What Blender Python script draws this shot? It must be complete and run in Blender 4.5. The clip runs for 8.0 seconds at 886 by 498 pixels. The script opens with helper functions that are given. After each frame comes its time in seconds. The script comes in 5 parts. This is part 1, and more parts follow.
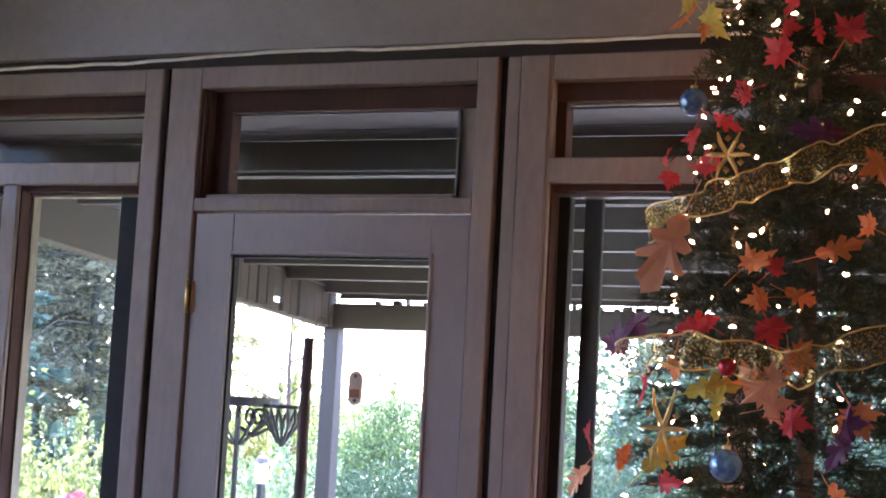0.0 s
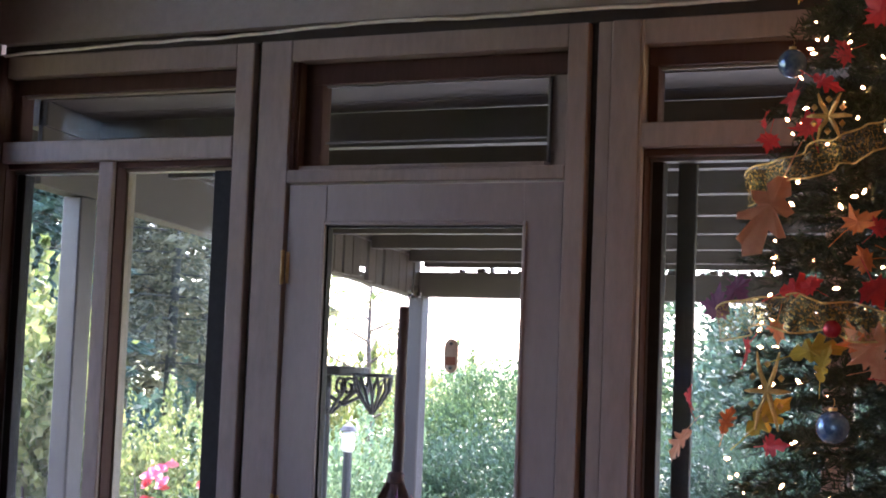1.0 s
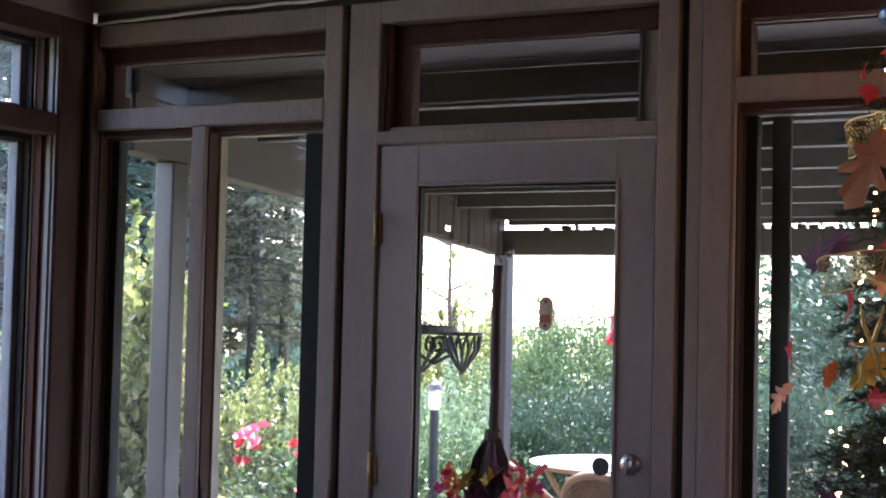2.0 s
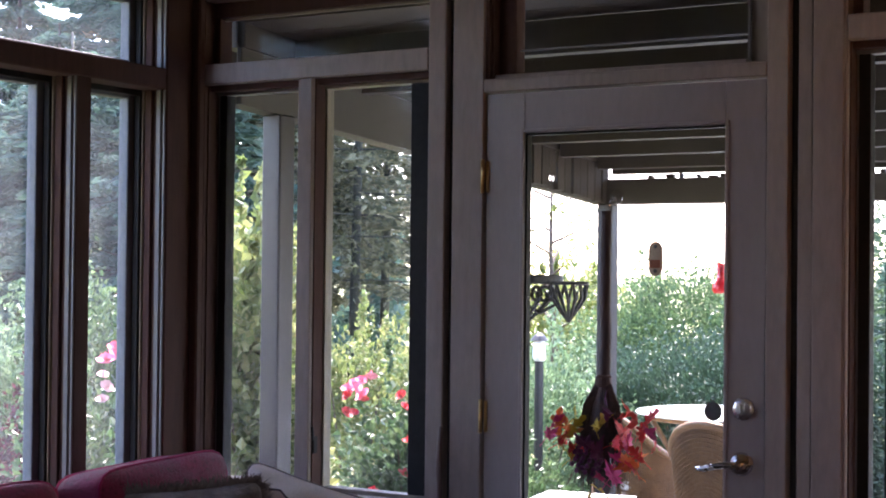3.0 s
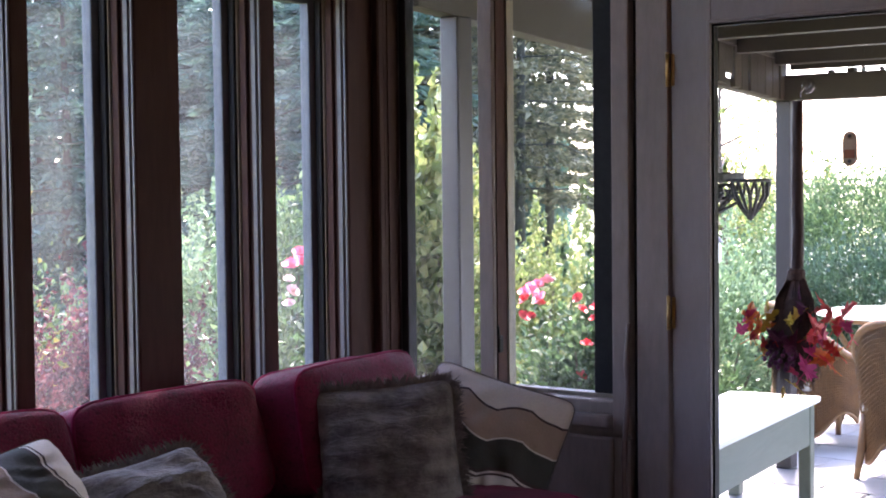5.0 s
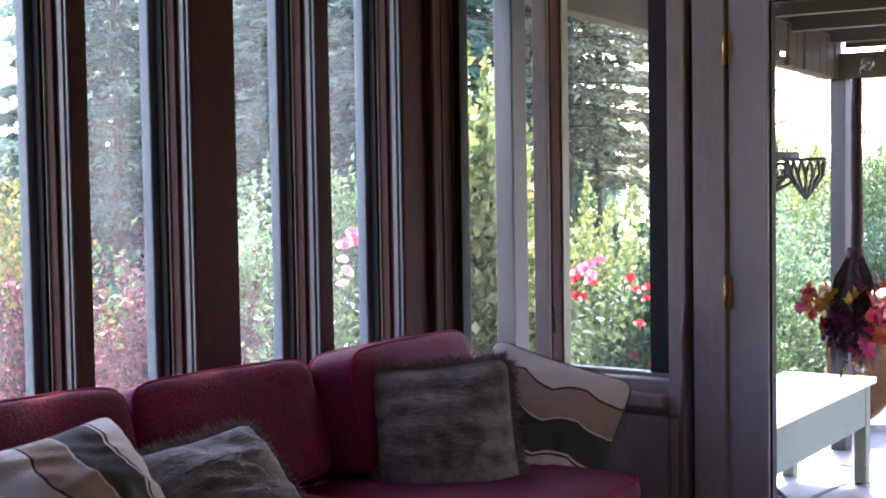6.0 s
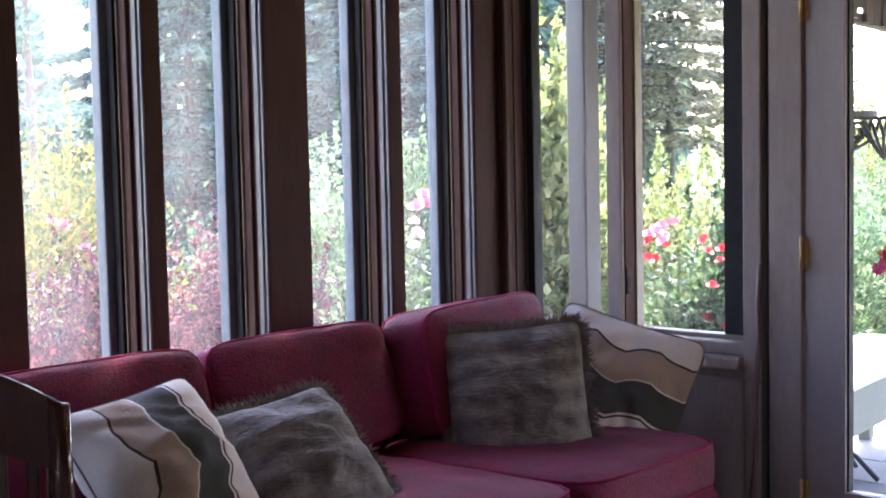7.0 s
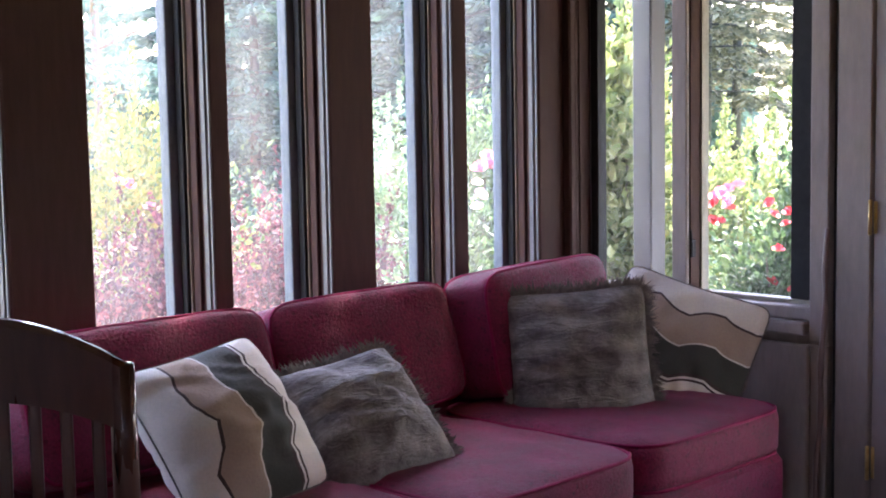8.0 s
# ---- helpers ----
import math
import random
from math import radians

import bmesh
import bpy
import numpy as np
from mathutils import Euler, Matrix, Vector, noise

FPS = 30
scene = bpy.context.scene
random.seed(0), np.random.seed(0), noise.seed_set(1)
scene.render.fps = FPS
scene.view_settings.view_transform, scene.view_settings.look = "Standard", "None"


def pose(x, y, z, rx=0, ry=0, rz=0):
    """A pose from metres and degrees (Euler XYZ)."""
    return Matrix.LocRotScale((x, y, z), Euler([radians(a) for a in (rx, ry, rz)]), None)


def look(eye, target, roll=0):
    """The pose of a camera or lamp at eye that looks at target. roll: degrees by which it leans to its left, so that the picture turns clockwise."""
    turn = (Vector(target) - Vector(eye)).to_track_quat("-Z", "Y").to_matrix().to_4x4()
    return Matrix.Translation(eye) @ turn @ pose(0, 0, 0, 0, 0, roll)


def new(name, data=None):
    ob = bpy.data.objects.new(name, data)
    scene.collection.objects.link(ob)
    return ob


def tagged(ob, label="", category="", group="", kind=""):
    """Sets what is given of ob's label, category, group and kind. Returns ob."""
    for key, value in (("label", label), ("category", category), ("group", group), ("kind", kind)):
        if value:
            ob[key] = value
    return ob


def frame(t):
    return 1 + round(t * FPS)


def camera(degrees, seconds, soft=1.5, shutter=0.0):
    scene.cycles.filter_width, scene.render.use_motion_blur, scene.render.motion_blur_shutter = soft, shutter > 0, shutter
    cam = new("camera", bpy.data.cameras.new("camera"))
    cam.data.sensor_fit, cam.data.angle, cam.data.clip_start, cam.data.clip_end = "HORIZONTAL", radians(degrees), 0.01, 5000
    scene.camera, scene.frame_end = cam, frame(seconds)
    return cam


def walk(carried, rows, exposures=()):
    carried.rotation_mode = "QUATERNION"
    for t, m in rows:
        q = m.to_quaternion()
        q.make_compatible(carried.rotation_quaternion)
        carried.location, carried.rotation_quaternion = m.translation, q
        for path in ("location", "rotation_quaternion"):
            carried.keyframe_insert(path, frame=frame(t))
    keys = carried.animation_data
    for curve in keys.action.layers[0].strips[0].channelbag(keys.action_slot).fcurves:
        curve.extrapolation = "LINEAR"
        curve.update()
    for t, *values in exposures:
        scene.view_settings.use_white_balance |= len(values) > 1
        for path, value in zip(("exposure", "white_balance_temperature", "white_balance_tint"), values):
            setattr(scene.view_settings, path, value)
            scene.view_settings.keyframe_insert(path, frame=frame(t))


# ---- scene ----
cam = camera(33.0, 8.0, 1.9)
PATH = [
    (0, (2.461, -4.076, 1.503), (1.73, -2.225, 1.7), 3.0),
    (0.5, (2.43, -4.107, 1.498), (1.674, -2.265, 1.681), 2.6),
    (1, (2.406, -4.12, 1.498), (1.588, -2.301, 1.648), 2.2),
    (1.5, (2.376, -4.147, 1.505), (1.516, -2.345, 1.621), 1.7),
    (3, (2.337, -4.182, 1.471), (1.315, -2.463, 1.501), 0.6),
    (3.5, (2.3, -4.205, 1.455), (1.227, -2.517, 1.434), 0.0),
    (4, (2.275, -4.214, 1.43), (1.16, -2.554, 1.37), -0.3),
    (4.5, (2.269, -4.211, 1.431), (1.105, -2.586, 1.355), -0.5),
    (6, (2.239, -4.23, 1.418), (0.992, -2.67, 1.308), -0.9),
    (6.5, (2.231, -4.226, 1.417), (0.949, -2.697, 1.291), -1.1),
    (7, (2.223, -4.221, 1.418), (0.906, -2.724, 1.258), -1.2),
    (7.5, (2.211, -4.211, 1.42), (0.862, -2.746, 1.231), -1.1),
    (8, (2.213, -4.212, 1.42), (0.837, -2.776, 1.209), -1.0),
]
walk(cam, [(t, look(eye, target, roll)) for t, eye, target, roll in PATH], [(0, 4.6, 6000, 35), (0.5, 4.35, 6150, 35), (1, 4.1, 6300, 34), (1.5, 3.8, 6350, 33), (3, 3.72, 6450, 33), (4.5, 3.8, 6550, 33), (6.5, 4.35, 6500, 33), (8, 4.8, 6750, 32)])

# ---- light ----
world = bpy.data.worlds.new("world")
scene.world = world
world.use_nodes = True
wt = world.node_tree
sky = wt.nodes.new("ShaderNodeTexSky")
sky.sky_type = 'NISHITA'
sky.sun_disc = False
sky.sun_elevation = radians(57)
sky.sun_rotation = radians(-27)
sky.air_density, sky.dust_density, sky.ozone_density = 1.0, 1.5, 1.0
wt.nodes["Background"].inputs["Strength"].default_value = 0.15
wt.links.new(sky.outputs[0], wt.nodes["Background"].inputs["Color"])
sun = new("sun", bpy.data.lights.new("sun", 'SUN'))
sun.data.energy, sun.data.angle, sun.data.color = 2.4, radians(8), (1.0, 0.93, 0.82)
sun.matrix_world = look((-5, 12, 17), (0, 2, 0))


# ---- materials ----
def shader(name):
    m = bpy.data.materials.new(name)
    m.use_nodes = True
    return m, m.node_tree, m.node_tree.nodes["Principled BSDF"]


def node(nt, kind, **kw):
    n = nt.nodes.new(kind)
    for k, v in kw.items():
        n.inputs[k].default_value = v
    return n


def ramp(nt, fac, stops, interp='LINEAR'):
    r = nt.nodes.new("ShaderNodeValToRGB")
    r.color_ramp.interpolation = interp
    el = r.color_ramp.elements
    while len(el) < len(stops):
        el.new(0.5)
    for e, (p, c) in zip(el, stops):
        e.position, e.color = p, (*c, 1)
    nt.links.new(fac, r.inputs[0])
    return r.outputs[0]


def grainy(name, dark, light, scale=6.0, rough=0.6, bump=0.15, stretch=(1, 1, 1), fine=60.0, metal=0.0, random=0.0, sheen=0.0, coat=0.0, spec=0.5):
    """A surface with broad mottling, fine grain and a fine relief."""
    m, nt, b = shader(name)
    tc = nt.nodes.new("ShaderNodeTexCoord")
    mp = node(nt, "ShaderNodeMapping", Scale=stretch)
    nt.links.new(tc.outputs["Object"], mp.inputs[0])
    n1 = node(nt, "ShaderNodeTexNoise", Scale=scale, Detail=5.0, Roughness=0.6)
    n2 = node(nt, "ShaderNodeTexNoise", Scale=fine, Detail=4.0, Roughness=0.65)
    for n in (n1, n2):
        nt.links.new(mp.outputs[0], n.inputs["Vector"])
    mx = nt.nodes.new("ShaderNodeMath")
    mx.operation = 'MULTIPLY_ADD'
    mx.inputs[1].default_value = 0.45
    nt.links.new(n2.outputs[0], mx.inputs[0])
    h = nt.nodes.new("ShaderNodeMath")
    h.operation = 'MULTIPLY'
    h.inputs[1].default_value = 0.55
    nt.links.new(n1.outputs[0], h.inputs[0])
    nt.links.new(h.outputs[0], mx.inputs[2])
    fac = mx.outputs[0]
    if random:
        oi = nt.nodes.new("ShaderNodeObjectInfo")
        ad = nt.nodes.new("ShaderNodeMath")
        ad.operation = 'MULTIPLY_ADD'
        ad.inputs[1].default_value = random
        nt.links.new(oi.outputs["Random"], ad.inputs[0])
        nt.links.new(fac, ad.inputs[2])
        sb = nt.nodes.new("ShaderNodeMath")
        sb.operation = 'SUBTRACT'
        sb.inputs[1].default_value = random / 2
        nt.links.new(ad.outputs[0], sb.inputs[0])
        fac = sb.outputs[0]
    col = ramp(nt, fac, [(0.3, dark), (0.7, light)])
    nt.links.new(col, b.inputs["Base Color"])
    rr = nt.nodes.new("ShaderNodeMath")
    rr.operation = 'MULTIPLY_ADD'
    rr.inputs[1].default_value, rr.inputs[2].default_value = 0.25, rough - 0.12
    nt.links.new(n1.outputs[0], rr.inputs[0])
    nt.links.new(rr.outputs[0], b.inputs["Roughness"])
    b.inputs["Metallic"].default_value = metal
    b.inputs["Sheen Weight"].default_value = sheen
    b.inputs["Coat Weight"].default_value = coat
    b.inputs["Specular IOR Level"].default_value = spec
    if bump:
        bp = node(nt, "ShaderNodeBump", Strength=bump, Distance=0.004)
        nt.links.new(n2.outputs[0], bp.inputs["Height"])
        nt.links.new(bp.outputs[0], b.inputs["Normal"])
    return m


def leafy(name, stops, rough=0.5, trans=0.35):
    """Foliage whose tint changes from leaf to leaf."""
    m, nt, b = shader(name)
    g = nt.nodes.new("ShaderNodeNewGeometry")
    tc = nt.nodes.new("ShaderNodeTexCoord")
    n = node(nt, "ShaderNodeTexNoise", Scale=1.6, Detail=2.0)
    nt.links.new(tc.outputs["Object"], n.inputs["Vector"])
    mx = nt.nodes.new("ShaderNodeMath")
    mx.operation = 'MULTIPLY_ADD'
    mx.inputs[1].default_value = 0.55
    nt.links.new(g.outputs["Random Per Island"], mx.inputs[0])
    hf = nt.nodes.new("ShaderNodeMath")
    hf.operation = 'MULTIPLY'
    hf.inputs[1].default_value = 0.5
    nt.links.new(n.outputs[0], hf.inputs[0])
    nt.links.new(hf.outputs[0], mx.inputs[2])
    col = ramp(nt, mx.outputs[0], stops)
    nt.links.new(col, b.inputs["Base Color"])
    b.inputs["Roughness"].default_value = rough
    tr = nt.nodes.new("ShaderNodeBsdfTranslucent")
    nt.links.new(col, tr.inputs[0])
    mix = nt.nodes.new("ShaderNodeMixShader")
    mix.inputs[0].default_value = trans
    nt.links.new(b.outputs[0], mix.inputs[1])
    nt.links.new(tr.outputs[0], mix.inputs[2])
    nt.links.new(mix.outputs[0], nt.nodes["Material Output"].inputs[0])
    return m


def plain_glass(name, tint=(0.95, 0.98, 0.97), gloss=0.004, veil=0.0):
    m, nt, b = shader(name)
    lw = nt.nodes.new("ShaderNodeLayerWeight")
    lw.inputs[0].default_value = 0.5
    pw = nt.nodes.new("ShaderNodeMath")
    pw.operation = 'POWER'
    pw.inputs[1].default_value = 4.0
    nt.links.new(lw.outputs["Facing"], pw.inputs[0])
    ma = nt.nodes.new("ShaderNodeMath")
    ma.operation = 'MULTIPLY_ADD'
    ma.inputs[1].default_value, ma.inputs[2].default_value = 0.13, gloss
    nt.links.new(pw.outputs[0], ma.inputs[0])
    tb = nt.nodes.new("ShaderNodeBsdfTransparent")
    tb.inputs[0].default_value = (*tint, 1)
    gl = nt.nodes.new("ShaderNodeBsdfGlossy")
    gl.inputs["Roughness"].default_value = 0.01
    mix = nt.nodes.new("ShaderNodeMixShader")
    nt.links.new(ma.outputs[0], mix.inputs[0])
    nt.links.new(tb.outputs[0], mix.inputs[1])
    nt.links.new(gl.outputs[0], mix.inputs[2])
    out = mix.outputs[0]
    # pale translucent veil: the glare over the view is put into the glass
    if veil:
        tl = nt.nodes.new("ShaderNodeBsdfTranslucent")
        dm = nt.nodes.new("ShaderNodeMixShader")
        tc = nt.nodes.new("ShaderNodeTexCoord")
        dn = node(nt, "ShaderNodeTexNoise", Scale=5.0, Detail=4.0)
        nt.links.new(tc.outputs["Object"], dn.inputs["Vector"])
        dd = nt.nodes.new("ShaderNodeMath")
        dd.operation = 'MULTIPLY'
        dd.inputs[1].default_value = veil * 2
        nt.links.new(dn.outputs[0], dd.inputs[0])
        nt.links.new(dd.outputs[0], dm.inputs[0])
        nt.links.new(out, dm.inputs[1])
        nt.links.new(tl.outputs[0], dm.inputs[2])
        out = dm.outputs[0]
    nt.links.new(out, nt.nodes["Material Output"].inputs[0])
    return m


PAINT = grainy("taupe_painted_timber", (0.175, 0.138, 0.122), (0.275, 0.222, 0.198), 3.5, 0.5, 0.3, (1, 1, 0.25), 45, spec=0.3)
PAINT_DOOR = grainy("taupe_painted_door", (0.20, 0.162, 0.156), (0.25, 0.205, 0.198), 2.5, 0.42, 0.1, (1, 1, 0.3), 50)
PAINT_WALL = grainy("taupe_painted_plywood", (0.2, 0.178, 0.168), (0.27, 0.24, 0.228), 2.2, 0.45, 0.35, (1, 1, 1), 30)
JAMB = grainy("brown_stained_jamb", (0.038, 0.018, 0.015), (0.075, 0.037, 0.03), 4, 0.75, 0.2, (1, 1, 0.15), 50, spec=0.2)
# near-black brown for recesses: the shade in the gaps is in the colour
GROOVE = grainy("groove_shade_brown", (0.018, 0.012, 0.011), (0.032, 0.023, 0.021), 5, 0.7, 0.2)
BEADING = grainy("beige_weatherstrip", (0.15, 0.125, 0.09), (0.24, 0.2, 0.15), 8, 0.5, 0.05)
VINYL = grainy("grey_vinyl_strip", (0.1, 0.1, 0.105), (0.16, 0.158, 0.165), 8, 0.45, 0.03, spec=0.25)
ALU = grainy("grey_aluminium_sash", (0.075, 0.088, 0.105), (0.12, 0.135, 0.155), 8, 0.5, 0.03, spec=0.2)
RUBBER = grainy("black_screen_frame", (0.008, 0.008, 0.009), (0.018, 0.018, 0.02), 12, 0.6, 0.1, spec=0.15)
GLASS = plain_glass("window_glass")
# panes with a built-in veil that imitates hazy glare from outside
HAZED = plain_glass("hazed_window_glass", (0.93, 0.97, 0.97), 0.006, 0.016)
CABLE = grainy("white_cable", (0.55, 0.53, 0.5), (0.75, 0.73, 0.7), 20, 0.45, 0.05)
BRASS = grainy("worn_brass", (0.42, 0.27, 0.1), (0.72, 0.52, 0.24), 40, 0.35, 0.1, metal=1.0)
NICKEL = grainy("satin_nickel", (0.42, 0.41, 0.42), (0.62, 0.61, 0.62), 30, 0.25, 0.02, metal=1.0)
FLOOR = grainy("brown_carpet", (0.12, 0.09, 0.07), (0.22, 0.17, 0.13), 4, 0.9, 0.5, fine=150)
CEIL = grainy("ceiling_boards", (0.3, 0.24, 0.19), (0.42, 0.35, 0.28), 3, 0.7, 0.2, (1, 0.2, 1))
SOFA = grainy("crimson_woven_fabric", (0.05, 0.0011, 0.0095), (0.235, 0.009, 0.05), 7, 0.75, 1.0, fine=120, spec=0.3, sheen=0.04)


def add_sprigs(m):
    """Small woven sprigs scattered over the cloth, slightly raised and paler."""
    nt = m.node_tree
    b = nt.nodes["Principled BSDF"]
    tc = nt.nodes.new("ShaderNodeTexCoord")
    vo = nt.nodes.new("ShaderNodeTexVoronoi")
    vo.inputs["Scale"].default_value = 42.0
    nt.links.new(tc.outputs["Object"], vo.inputs["Vector"])
    dot = ramp(nt, vo.outputs["Distance"], [(0.14, (0.6, 0.55, 0.6)), (0.32, (1, 1, 1))])
    old = b.inputs["Base Color"].links[0].from_socket
    mx = nt.nodes.new("ShaderNodeMix")
    mx.data_type, mx.blend_type = 'RGBA', 'MULTIPLY'
    mx.inputs[0].default_value = 1.0
    nt.links.new(old, mx.inputs[6])
    nt.links.new(dot, mx.inputs[7])
    nt.links.new(mx.outputs[2], b.inputs["Base Color"])


add_sprigs(SOFA)
SOFA_PIPE = grainy("crimson_piping", (0.15, 0.006, 0.034), (0.26, 0.016, 0.065), 15, 0.7, 0.2, spec=0.1)
DARKWOOD = grainy("dark_cherry_wood", (0.035, 0.011, 0.008), (0.1, 0.034, 0.023), 5, 0.28, 0.06, (1, 1, 0.15), 40, coat=0.8)
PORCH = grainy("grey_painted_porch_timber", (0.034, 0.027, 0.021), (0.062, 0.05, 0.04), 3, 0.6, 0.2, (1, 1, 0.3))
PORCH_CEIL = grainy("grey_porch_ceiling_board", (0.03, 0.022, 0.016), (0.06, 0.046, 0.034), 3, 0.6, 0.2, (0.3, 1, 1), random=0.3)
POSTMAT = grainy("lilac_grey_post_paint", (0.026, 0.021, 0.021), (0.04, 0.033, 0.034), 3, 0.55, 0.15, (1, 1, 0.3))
LAWN = grainy("dry_lawn", (0.1, 0.12, 0.04), (0.3, 0.28, 0.12), 0.9, 0.95, 0.8, fine=18)
STONE = grainy("grey_flagstone", (0.13, 0.13, 0.135), (0.27, 0.27, 0.275), 3, 0.6, 0.3, random=0.4)
MORTAR = grainy("grey_mortar", (0.07, 0.07, 0.07), (0.11, 0.11, 0.11), 8, 0.9, 0.3)
BARK = grainy("grey_brown_bark", (0.04, 0.03, 0.025), (0.13, 0.1, 0.08), 8, 0.9, 0.9, (1, 1, 0.2), 30)
FIR_BARK = grainy("dark_fir_bark", (0.022, 0.028, 0.024), (0.055, 0.062, 0.052), 8, 0.9, 0.9, (1, 1, 0.2), 30)
NEEDLE = leafy("spruce_needles", [(0.2, (0.003, 0.009, 0.005)), (0.55, (0.008, 0.024, 0.01)), (0.9, (0.02, 0.048, 0.018))], 0.65, 0.1)
CONIFER = leafy("conifer_foliage", [(0.2, (0.032, 0.072, 0.056)), (0.5, (0.05, 0.105, 0.08)), (0.85, (0.08, 0.145, 0.108))], 0.8, 0.4)
PINE = leafy("pine_foliage", [(0.2, (0.05, 0.062, 0.038)), (0.5, (0.1, 0.11, 0.062)), (0.85, (0.22, 0.21, 0.12))], 0.8, 0.35)
GREEN = leafy("garden_leaves", [(0.15, (0.02, 0.048, 0.02)), (0.5, (0.055, 0.11, 0.045)), (0.9, (0.15, 0.22, 0.095))], 0.4, 0.4)
LAUREL = leafy("laurel_leaves", [(0.15, (0.014, 0.034, 0.02)), (0.5, (0.03, 0.068, 0.036)), (0.9, (0.075, 0.13, 0.07))], 0.55, 0.2)
LIME = leafy("yellow_green_leaves", [(0.15, (0.055, 0.095, 0.024)), (0.5, (0.14, 0.185, 0.055)), (0.9, (0.31, 0.31, 0.12))], 0.45, 0.45)
SILVER = leafy("pale_green_leaves", [(0.15, (0.05, 0.1, 0.05)), (0.5, (0.12, 0.2, 0.1)), (0.9, (0.26, 0.34, 0.2))], 0.45, 0.4)
BARBERRY = leafy("purple_barberry_leaves", [(0.1, (0.02, 0.009, 0.013)), (0.4, (0.045, 0.016, 0.022)), (0.65, (0.11, 0.028, 0.037)), (0.85, (0.17, 0.065, 0.068)), (0.97, (0.1, 0.125, 0.05))], 0.6, 0.4)
AUTUMN = leafy("autumn_leaves", [(0.15, (0.03, 0.06, 0.018)), (0.5, (0.1, 0.125, 0.03)), (0.75, (0.21, 0.17, 0.045)), (0.95, (0.34, 0.12, 0.05))], 0.45, 0.4)
WICKER = grainy("honey_wicker", (0.075, 0.034, 0.012), (0.24, 0.125, 0.05), 8, 0.5, 0.9, (1, 1, 1), 70)
WICKER_DARK = grainy("brown_wicker_rim", (0.1, 0.045, 0.018), (0.24, 0.13, 0.055), 12, 0.45, 0.6, (1, 1, 1), 80)
BENCHTOP = grainy("weathered_white_bench_top", (0.55, 0.56, 0.52), (0.72, 0.73, 0.69), 5, 0.5, 0.15, (1, 0.2, 1))
BENCH = grainy("sage_green_bench_paint", (0.07, 0.085, 0.065), (0.13, 0.15, 0.12), 5, 0.6, 0.25, (1, 0.2, 1))
IRON = grainy("black_cast_iron", (0.008, 0.009, 0.01), (0.03, 0.03, 0.032), 20, 0.5, 0.4)
TABLE_GLASS = grainy("frosted_green_table_glass", (0.5, 0.58, 0.52), (0.62, 0.7, 0.64), 4, 0.25, 0.03)
BROOM_WOOD = grainy("dark_bark_stick", (0.025, 0.014, 0.016), (0.08, 0.045, 0.045), 14, 0.7, 0.9, (1, 1, 0.3), 60)
STRAW = grainy("dark_broom_twigs", (0.03, 0.015, 0.018), (0.11, 0.06, 0.05), 30, 0.7, 0.5)
PETAL_PINK = grainy("pink_rose_petal", (0.75, 0.16, 0.3), (0.9, 0.4, 0.5), 30, 0.5, 0.1)
PETAL_PALE = grainy("pale_pink_rose_petal", (0.8, 0.5, 0.52), (0.9, 0.72, 0.7), 30, 0.5, 0.1)
PETAL_RED = grainy("coral_red_rose_petal", (0.6, 0.03, 0.06), (0.85, 0.12, 0.12), 30, 0.5, 0.1)
FEEDER = grainy("red_feeder_plastic", (0.6, 0.01, 0.02), (0.8, 0.05, 0.05), 30, 0.25, 0.0)
CLEAR = plain_glass("clear_plastic", (0.93, 0.93, 0.93), 0.12)
DISC = grainy("dark_grey_disc", (0.05, 0.05, 0.055), (0.1, 0.1, 0.105), 20, 0.4, 0.1)
PLAQUE = grainy("tan_oval_plaque", (0.4, 0.28, 0.2), (0.62, 0.5, 0.38), 25, 0.5, 0.1)
PLAQUE_RED = grainy("brick_red_plaque_print", (0.25, 0.07, 0.03), (0.42, 0.15, 0.08), 25, 0.5, 0.1)
LEAF_RED = grainy("red_silk_leaf", (0.5, 0.012, 0.02), (0.75, 0.05, 0.04), 25, 0.6, 0.3)
LEAF_ORANGE = grainy("orange_silk_leaf", (0.65, 0.13, 0.03), (0.85, 0.27, 0.06), 25, 0.6, 0.3)
LEAF_PEACH = grainy("peach_silk_leaf", (0.75, 0.28, 0.15), (0.85, 0.42, 0.24), 25, 0.6, 0.3)
LEAF_YELLOW = grainy("yellow_green_silk_leaf", (0.4, 0.26, 0.02), (0.7, 0.5, 0.06), 25, 0.6, 0.3)
LEAF_PURPLE = grainy("purple_silk_leaf", (0.07, 0.012, 0.05), (0.16, 0.03, 0.1), 25, 0.6, 0.3)
LEAF_PINK = grainy("magenta_silk_leaf", (0.5, 0.02, 0.12), (0.7, 0.06, 0.2), 25, 0.6, 0.3)
GOLD = grainy("gold_glitter", (0.4, 0.25, 0.07), (0.85, 0.62, 0.25), 60, 0.35, 0.4, metal=1.0, fine=200)
BALL_BLUE = grainy("blue_glass_ball", (0.05, 0.12, 0.3), (0.3, 0.45, 0.6), 30, 0.2, 0.05, metal=0.5)
BALL_RED = grainy("red_glass_ball", (0.3, 0.01, 0.03), (0.55, 0.05, 0.06), 30, 0.2, 0.05, metal=0.4)
STICK = grainy("varnished_walking_stick", (0.06, 0.035, 0.03), (0.15, 0.095, 0.085), 12, 0.35, 0.2, (1, 1, 0.2))


def bulb_light(name, colour, strength):
    m, nt, b = shader(name)
    b.inputs["Base Color"].default_value = (*colour, 1)
    b.inputs["Emission Color"].default_value = (*colour, 1)
    b.inputs["Emission Strength"].default_value = strength
    return m


